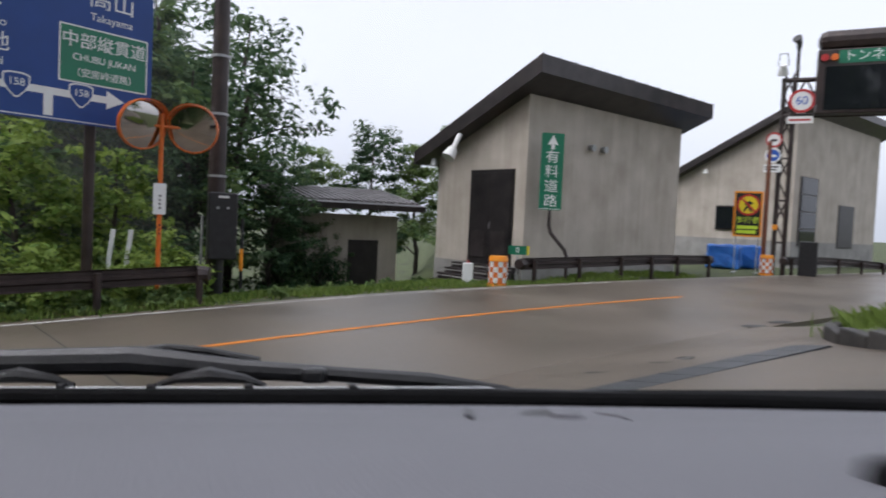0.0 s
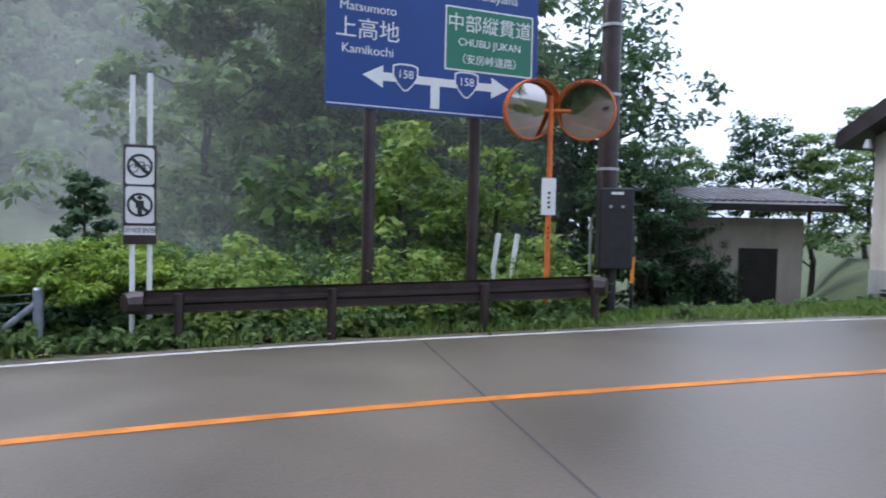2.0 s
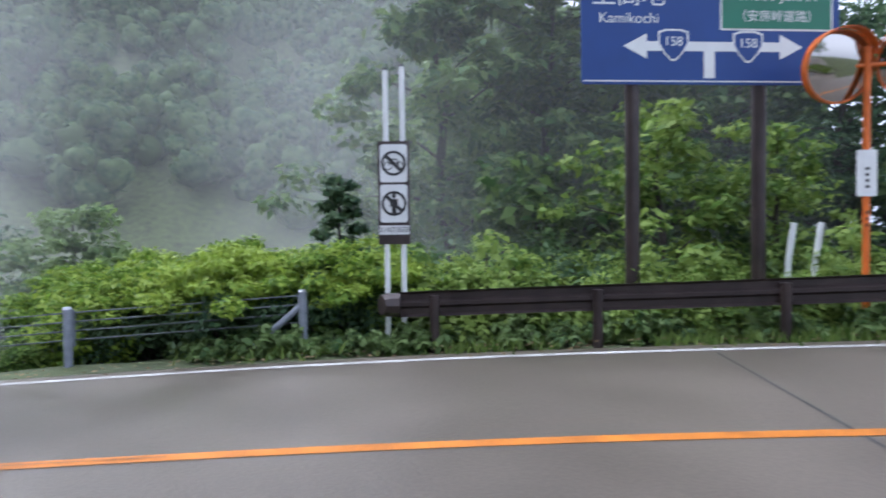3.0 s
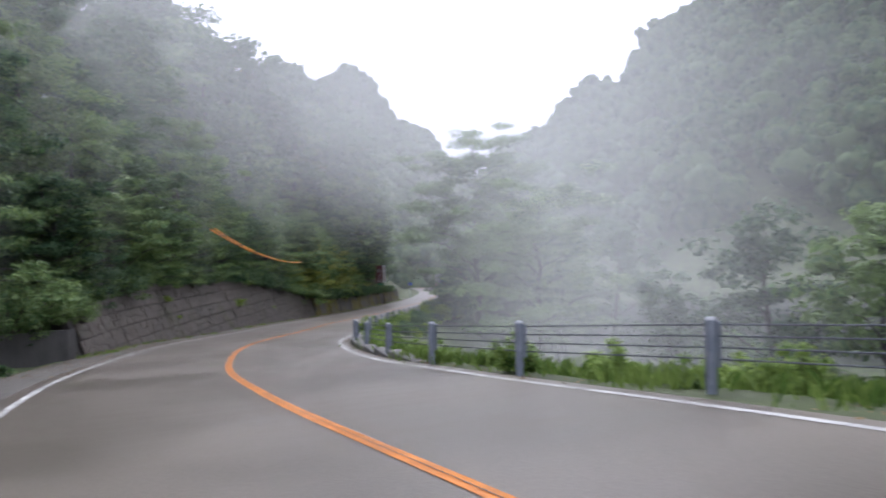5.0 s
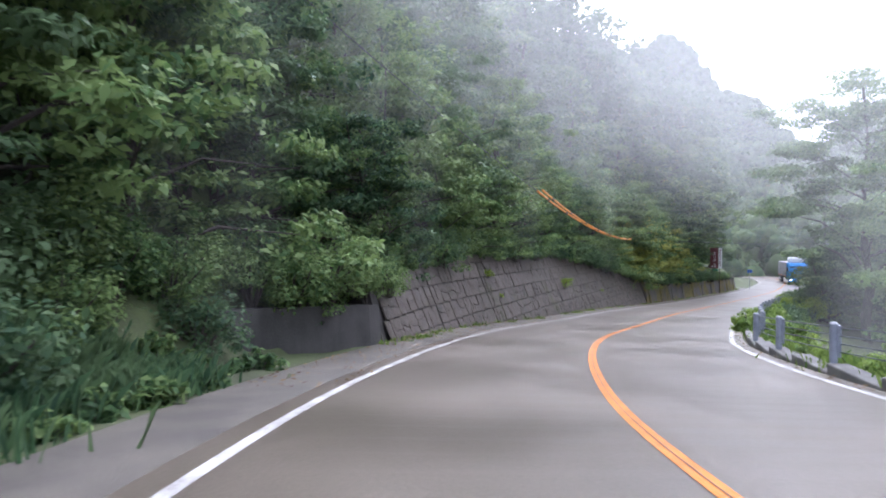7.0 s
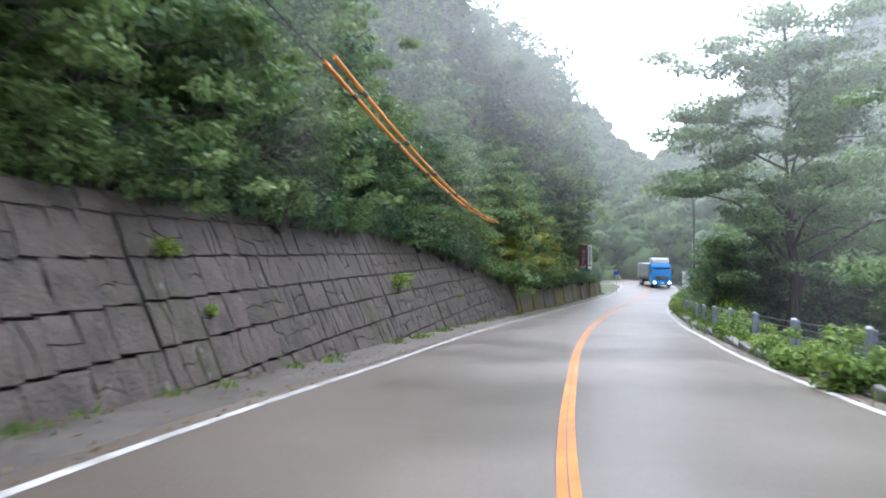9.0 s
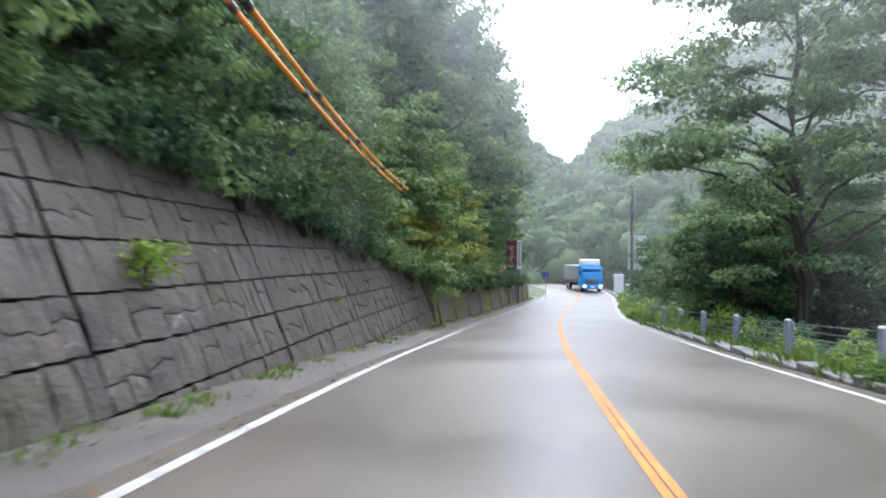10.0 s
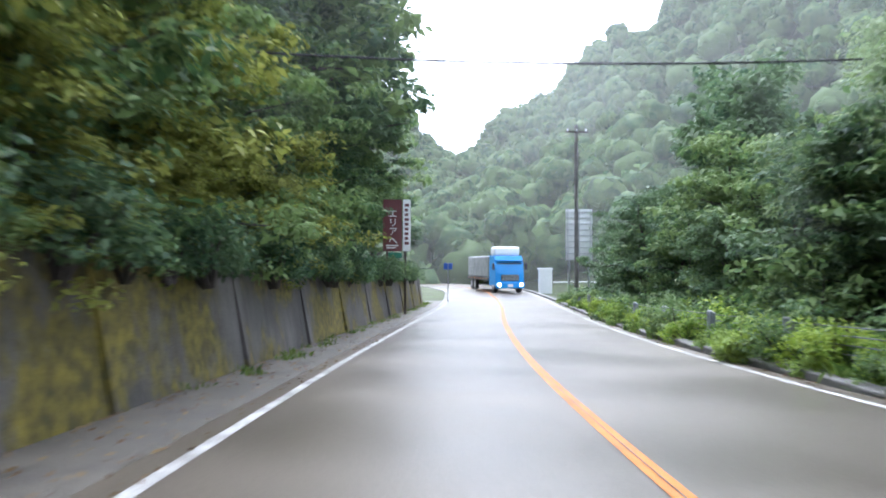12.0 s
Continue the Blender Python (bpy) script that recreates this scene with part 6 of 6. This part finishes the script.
# ---- mist: thin drifting banks, each a soft curved sheet ----
def mist_material(strength):
    m = bpy.data.materials.new("mist")
    m.use_nodes = True
    n, l = m.node_tree.nodes, m.node_tree.links
    n.clear()
    out = n.new("ShaderNodeOutputMaterial")
    clear, dif, tra = n.new("ShaderNodeBsdfTransparent"), n.new("ShaderNodeBsdfDiffuse"), n.new("ShaderNodeBsdfTranslucent")
    for d in (dif, tra):
        d.inputs["Color"].default_value = (0.96, 0.95, 0.935, 1)
    body, mix = n.new("ShaderNodeMixShader"), n.new("ShaderNodeMixShader")
    body.inputs[0].default_value = 0.5
    l.new(dif.outputs[0], body.inputs[1])
    l.new(tra.outputs[0], body.inputs[2])
    uv = n.new("ShaderNodeTexCoord")
    sep = n.new("ShaderNodeSeparateXYZ")
    l.new(uv.outputs["UV"], sep.inputs[0])
    noise_t = n.new("ShaderNodeTexNoise")
    noise_t.inputs["Scale"].default_value, noise_t.inputs["Detail"].default_value = 0.035, 3
    l.new(uv.outputs["Object"], noise_t.inputs["Vector"])

    def ramp(src, a, b):
        r = n.new("ShaderNodeMapRange")
        r.interpolation_type = "SMOOTHSTEP"
        r.inputs["From Min"].default_value, r.inputs["From Max"].default_value = a, b
        l.new(src, r.inputs["Value"])
        return r.outputs[0]

    def times(a, b):
        q = n.new("ShaderNodeMath")
        q.operation = "MULTIPLY"
        l.new(a, q.inputs[0])
        if isinstance(b, float):
            q.inputs[1].default_value = b
        else:
            l.new(b, q.inputs[1])
        return q.outputs[0]

    f = times(ramp(sep.outputs[0], 0.0, 1.0), ramp(sep.outputs[1], 1.0, 0.4))
    nr = n.new("ShaderNodeMapRange")
    nr.inputs["From Min"].default_value, nr.inputs["From Max"].default_value = 0.3, 0.7
    nr.inputs["To Min"].default_value = 0.35
    l.new(noise_t.outputs["Fac"], nr.inputs["Value"])
    f = times(times(f, nr.outputs[0]), strength)
    l.new(f, mix.inputs[0])
    l.new(clear.outputs[0], mix.inputs[1])
    l.new(body.outputs[0], mix.inputs[2])
    l.new(mix.outputs[0], out.inputs["Surface"])
    return m


def mist(points, z1, strength, edge=(8.0, 8.0), over_road=False):
    """A standing bank of mist along points, thinning towards its ends and its top; over the road it hangs clear of the traffic."""
    pts = smooth_line([(*p, 0.0) for p in points], 1.2)
    n, rows_n = len(pts), 15
    run = [0.0]
    for a, b in zip(pts, pts[1:]):
        run.append(run[-1] + math.dist(a[:2], b[:2]))
    aside = [1.0] * n
    if over_road:
        for i, p in enumerate(pts):
            j = ((MID[:, :2] - p[:2]) ** 2).sum(1).argmin()
            aside[i] = float(np.clip((math.dist(MID[j][:2], p[:2]) - 4.3) / 8.0, 0, 1))
    clear = min((MID[((MID[:, :2] - p[:2]) ** 2).sum(1).argmin()][2] for p in pts)) + 3.4
    v, f, uv = [], [], []
    for k in range(rows_n):
        h = (k / (rows_n - 1)) ** 1.5
        for i, p in enumerate(pts):
            z0 = clear + (-16.0 - clear) * min(1.0, aside[i] * 2.2) if over_road else -16.0
            z = z0 + (z1 - z0) * h
            q = min(1.0, run[i] / edge[0], (run[-1] - run[i]) / edge[1])
            q *= max(aside[i], min(1.0, max(0.0, (z - clear) / 10.0)))
            v.append((p[0], p[1], z))
            uv.append((q, (z + 16.0) / (z1 + 16.0)))
    for k in range(rows_n - 1):
        for i in range(n - 1):
            f.append((k * n + i, k * n + i + 1, (k + 1) * n + i + 1, (k + 1) * n + i))
    me = bpy.data.meshes.new("mist")
    me.from_pydata(v, [], f)
    uvl = me.uv_layers.new(name="UVMap")
    for lp in me.loops:
        uvl.data[lp.index].uv = uv[lp.vertex_index]
    me.materials.append(mist_material(strength))
    ob = new("mist", me)
    ob.visible_shadow = False
    return tagged(ob, "thin drifting bank of pale mist", "mist", kind="stuff")


# banks that stand across the hillside, and across the valley beside the fence
for x, top, k in ((-22.5, 48, 0.16), (-30, 56, 0.3), (-40, 62, 0.36), (-54, 66, 0.28), (-76, 68, 0.24)):
    mist([tuple(on_road(station(x), d).xy) for d in (-50, -36, -24, -14, -6, 0, 6, 12, 18, 25, 32)], top, k, (16, 26), True)
# behind the direction sign
mist([(-16, 9.5), (-13, 14), (-9, 17.5), (-6, 19)], 14, 0.24, (3, 4))
mist([(-25, 11), (-19, 20), (-11, 27)], 26, 0.15, (4, 6))
# thin haze over the whole valley
mist([(-128, -75), (-124, -34), (-122, -14), (-118, 8), (-104, 50), (-84, 90)], 70, 0.13, (30, 30))
mist([(-190, -60), (-180, 0), (-150, 60), (-100, 110), (-30, 125), (40, 100)], 130, 0.08, (40, 40))


# ---- stones of the battered wall ----
OUT = Vector((1.0, 0.42)).normalized()


def on_wall(s, v, out=0.0):
    """A place on the wall face: s along the road, v up, out from the face."""
    return on_road(s, -WALL_D - 0.42 * v + OUT.x * out, v + OUT.y * out)


def wander(p):
    """Courses that are not quite level."""
    return p[0] + 0.04 * noise.noise(Vector((p[0] * 1.9, p[1] * 2.1, 3.0))), p[1] + 0.015 * noise.noise(Vector((p[0] * 0.8, p[1] * 0.9, 0.0)))


def stone_faces(poly, r):
    """A stone from its outline in (s, v): a low block with a rough, tilted face."""
    poly = [wander(p) for p in poly]
    c = (sum(p[0] for p in poly) / len(poly), sum(p[1] for p in poly) / len(poly))
    lift = 0.004 + 0.012 * r.random()
    tilt = (r.uniform(-0.03, 0.03), r.uniform(-0.03, 0.03))
    v = [on_wall(*p, -0.01) for p in poly]
    top = []
    for p in poly:
        q = (c[0] + (p[0] - c[0]) * 0.985, c[1] + (p[1] - c[1]) * 0.975)
        top.append(on_wall(*q, lift + tilt[0] * (q[0] - c[0]) + tilt[1] * (q[1] - c[1]) + r.uniform(-0.008, 0.008)))
    v += top + [on_wall(*c, lift + r.uniform(0.004, 0.022))]
    n = len(poly)
    f = []
    for k in range(n):
        q = (k + 1) % n
        f += [(k, q, n + q, n + k), (n + k, n + q, 2 * n)]
    return v, f


r8 = random.Random(5)
wall_a, wall_b = station(-27.2), station(-63.8)
near_a, near_b = station(-34), station(-62)
jv, jf, count = [], [], 0
course, bay_w = 0.56, 4.85
first_bay = wall_a - (wall_a - 132.0) % bay_w


def road_z(s):
    return float(np.interp(s, ALONG, MID[:, 2]))


# the courses lie level while the road falls along the wall
levels = [road_z(wall_b) + course * k for k in range(12)]
for low in levels:
    s = wall_a + r8.random() * 0.2
    while s < wall_b - 0.2:
        w = r8.uniform(0.28, 0.66)
        bay = (s - first_bay) % bay_w
        if bay < 0.03 or bay > bay_w - 0.14:
            s += 0.03 if bay < 0.03 else bay_w + 0.031 - bay
            continue
        w = bay_w - bay - 0.03 if bay_w - bay < w + 0.3 else w
        h = float(wall_height(on_road(s + w / 2, 0).x)) - 0.02
        v0 = low + 0.012 - road_z(s + w / 2)
        v1 = min(v0 + course - 0.024, h)
        v0 = max(v0, -0.08)
        if v1 - v0 > 0.1:
            lean = r8.uniform(-0.16, 0.16) * min(1.0, w)
            a, b = s + 0.0025, s + w - 0.0025
            mid = v0 + (v1 - v0) * r8.uniform(0.38, 0.62)
            tip = r8.uniform(-0.07, 0.07)
            kind = r8.random()
            tall = v1 - v0 > 0.35
            if kind < 0.36 or not tall:
                polys = [[(a, v0), (b, v0), (b + tip, mid), (b - abs(lean) * 0.3, v1), (a, v1), (a + tip * 0.6, mid)]]
            elif kind < 0.75:
                c = (a + b) / 2
                polys = [[(a, v0), (b, v0), (b, mid + lean * 0.5 - 0.006), (c + lean, mid - tip - 0.006), (a, mid - lean * 0.5 - 0.006)], [(a, mid - lean * 0.5 + 0.006), (c + lean, mid - tip + 0.006), (b, mid + lean * 0.5 + 0.006), (b, v1), (a, v1)]]
            else:
                c = a + (b - a) * r8.uniform(0.4, 0.6)
                polys = [[(a, v0), (c - 0.005, v0), (c - 0.005 + tip, mid), (c - 0.005 + lean, v1), (a, v1)], [(c + 0.005, v0), (b, v0), (b, v1), (c + 0.005 + lean, v1), (c + 0.005 + tip, mid)]]
            for poly in polys:
                vv, ff = stone_faces(poly, r8)
                if near_a < s < near_b and count < 320:
                    count += 1
                    o = vv[-1].copy()
                    ob = new("stone", poly_mesh("stone", [tuple(p - o) for p in vv], ff, "stone"))
                    ob.parent = stone_wall
                    ob.location = o
                else:
                    k0 = len(jv)
                    jv += [tuple(p) for p in vv]
                    jf += [tuple(k0 + i for i in q) for q in ff]
        s += w
rest = new("stones", poly_mesh("stones", jv, jf, "stone"))
rest.parent = stone_wall
tagged(rest, kind="stuff")

# posts and coping on the mossy wall
for k in range(10):
    s = station(-65) + 4.2 * k
    hgt = float(wall_height(on_road(s, 0).x)) + 0.12
    bm = box(0.26, 0.09, hgt, (0, 0, -0.05), 0.015)
    ob = part("pilaster", bm, "mossy", moss_wall)
    ob.matrix_world = Matrix.Translation(on_road(s, -WALL_D - 0.03)) @ Matrix.Rotation(heading(s), 4, "Z") @ Matrix.Rotation(radians(-11.3), 4, "X")

# tufts that grow in the wall
for x, v, sc in ((-45.9, 1.3, 0.85), (-36.0, 1.7, 0.5), (-36.6, 0.9, 0.28), (-53, 1.0, 0.25)):
    c = copy_thing(P_bush[2], Matrix())
    c.matrix_world = Matrix.Translation(on_wall(station(x), v, 0.0)) @ Matrix.Rotation(x, 4, "Z") @ Matrix.Diagonal((sc, sc, sc, 1))
    c["label"] = "tuft of weeds growing from the stone wall"


# ---- the front of the car from which one looks out ----
def car_front():
    eye = pose(-0.02, 0.57, 0.81, -2.37, -2.71, -0.22)
    t = thing("car_dashboard", eye, "grey car dashboard with wiper resting below the windscreen", "car dashboard")
    # profile from the near edge forward: y ahead, z below the eye
    prof = [(0.24, -0.3), (0.245, -0.135), (0.26, -0.118), (0.3, -0.1165), (0.45, -0.137), (0.6, -0.1585), (0.645, -0.165), (0.66, -0.171), (0.72, -0.178), (0.845, -0.197), (0.86, -0.215), (0.86, -0.3)]
    bm = bmesh.new()
    rows = []
    for k in range(25):
        x = -0.95 + 1.9 * k / 24
        bow = -0.012 * (x / 0.95) ** 2
        rows.append([bm.verts.new((x, y, z + bow - 0.008 * x)) for y, z in prof])
    for a, b in zip(rows, rows[1:]):
        for j in range(len(prof) - 1):
            bm.faces.new((a[j], b[j], b[j + 1], a[j + 1]))
    for f in bm.faces:
        f.smooth = True
    bmesh.ops.recalc_face_normals(bm, faces=bm.faces)
    panel = part("panel", bm, "dash", t, "grained grey plastic top")
    bm = rod((0.13, 0.71, -0.19), (0.13, 0.71, -0.172), 0.022, 0.016, 20)
    part("sensor", bm, "dash", panel)
    part("recess_rim", tube([(0.17, 0.735, -0.181), (0.185, 0.722, -0.1795), (0.192, 0.705, -0.1775), (0.19, 0.69, -0.176)], 0.002, 8), "dash", panel)
    part("sensor_recess", rod((0.115, 0.71, -0.19), (0.115, 0.71, -0.1785), 0.034, None, 24), "black", panel)
    part("vent_notch", box(0.006, 0.03, 0.012, (0.027, 0.7, -0.182)), "black", panel)
    part("edge_seal", tube([(-0.95, 0.9, -0.197), (-0.4, 0.9, -0.2), (0, 0.9, -0.202), (0.4, 0.9, -0.207), (0.95, 0.9, -0.222)], 0.0125, 10), "rubber", t, "black rubber seal")
    part("cowl", box(1.9, 0.26, 0.08, (0, 1.02, -0.32), 0.01), "rubber", t)
    w = part("wiper_arm", tube([(-0.8, 1.0, -0.17), (-0.6, 1.0, -0.168), (-0.46, 1.0, -0.166), (-0.3, 1.0, -0.18), (-0.17, 1.0, -0.187)], 0.014, 10, None, [0.016, 0.02, 0.022, 0.015, 0.013]), "black", t)
    part("wiper_spine", tube([(-0.46, 1.02, -0.155), (-0.42, 1.02, -0.15), (-0.36, 1.02, -0.155), (-0.28, 1.02, -0.17)], 0.006, 8), "black", w)
    part("wiper_joint", box(0.035, 0.03, 0.022, (-0.19, 0.99, -0.197), 0.006), "black", w)
    part("wiper_link", tube([(-0.19, 1.0, -0.185), (-0.02, 1.0, -0.197), (0.1, 1.0, -0.209)], 0.009, 8, None, [0.011, 0.012, 0.004]), "black", w)
    b = part("wiper_blade", tube([(-0.8, 0.97, -0.204), (-0.3, 0.97, -0.204), (0.1, 0.97, -0.206), (0.4, 0.97, -0.216)], 0.0045, 8), "black", w)
    part("blade_strip", tube([(-0.8, 0.965, -0.2), (-0.3, 0.965, -0.2), (0.07, 0.965, -0.2)], 0.0018, 6), "galv", b)
    for x in (-0.55, -0.42, -0.28, -0.13):
        part("blade_clip", box(0.012, 0.012, 0.012, (x, 0.965, -0.206), 0.002), "black", b)
    for x in (-0.62, -0.34):
        part("claw", tube([(x - 0.08, 0.98, -0.2), (x - 0.05, 0.98, -0.19), (x, 0.98, -0.184), (x + 0.05, 0.98, -0.19), (x + 0.08, 0.98, -0.2)], 0.006, 8, None, [0.004, 0.007, 0.012, 0.007, 0.004]), "black", b)
    part("mount", box(0.1, 0.05, 0.03, (0.285, 0.36, -0.146), 0.012), "rubber", t, "black device mount")
    part("body", box(1.5, 0.5, 0.75, (0, 0.62, -1.08), 0.05), "black", t, "dark bulkhead under the dashboard")
    return t


car_front()
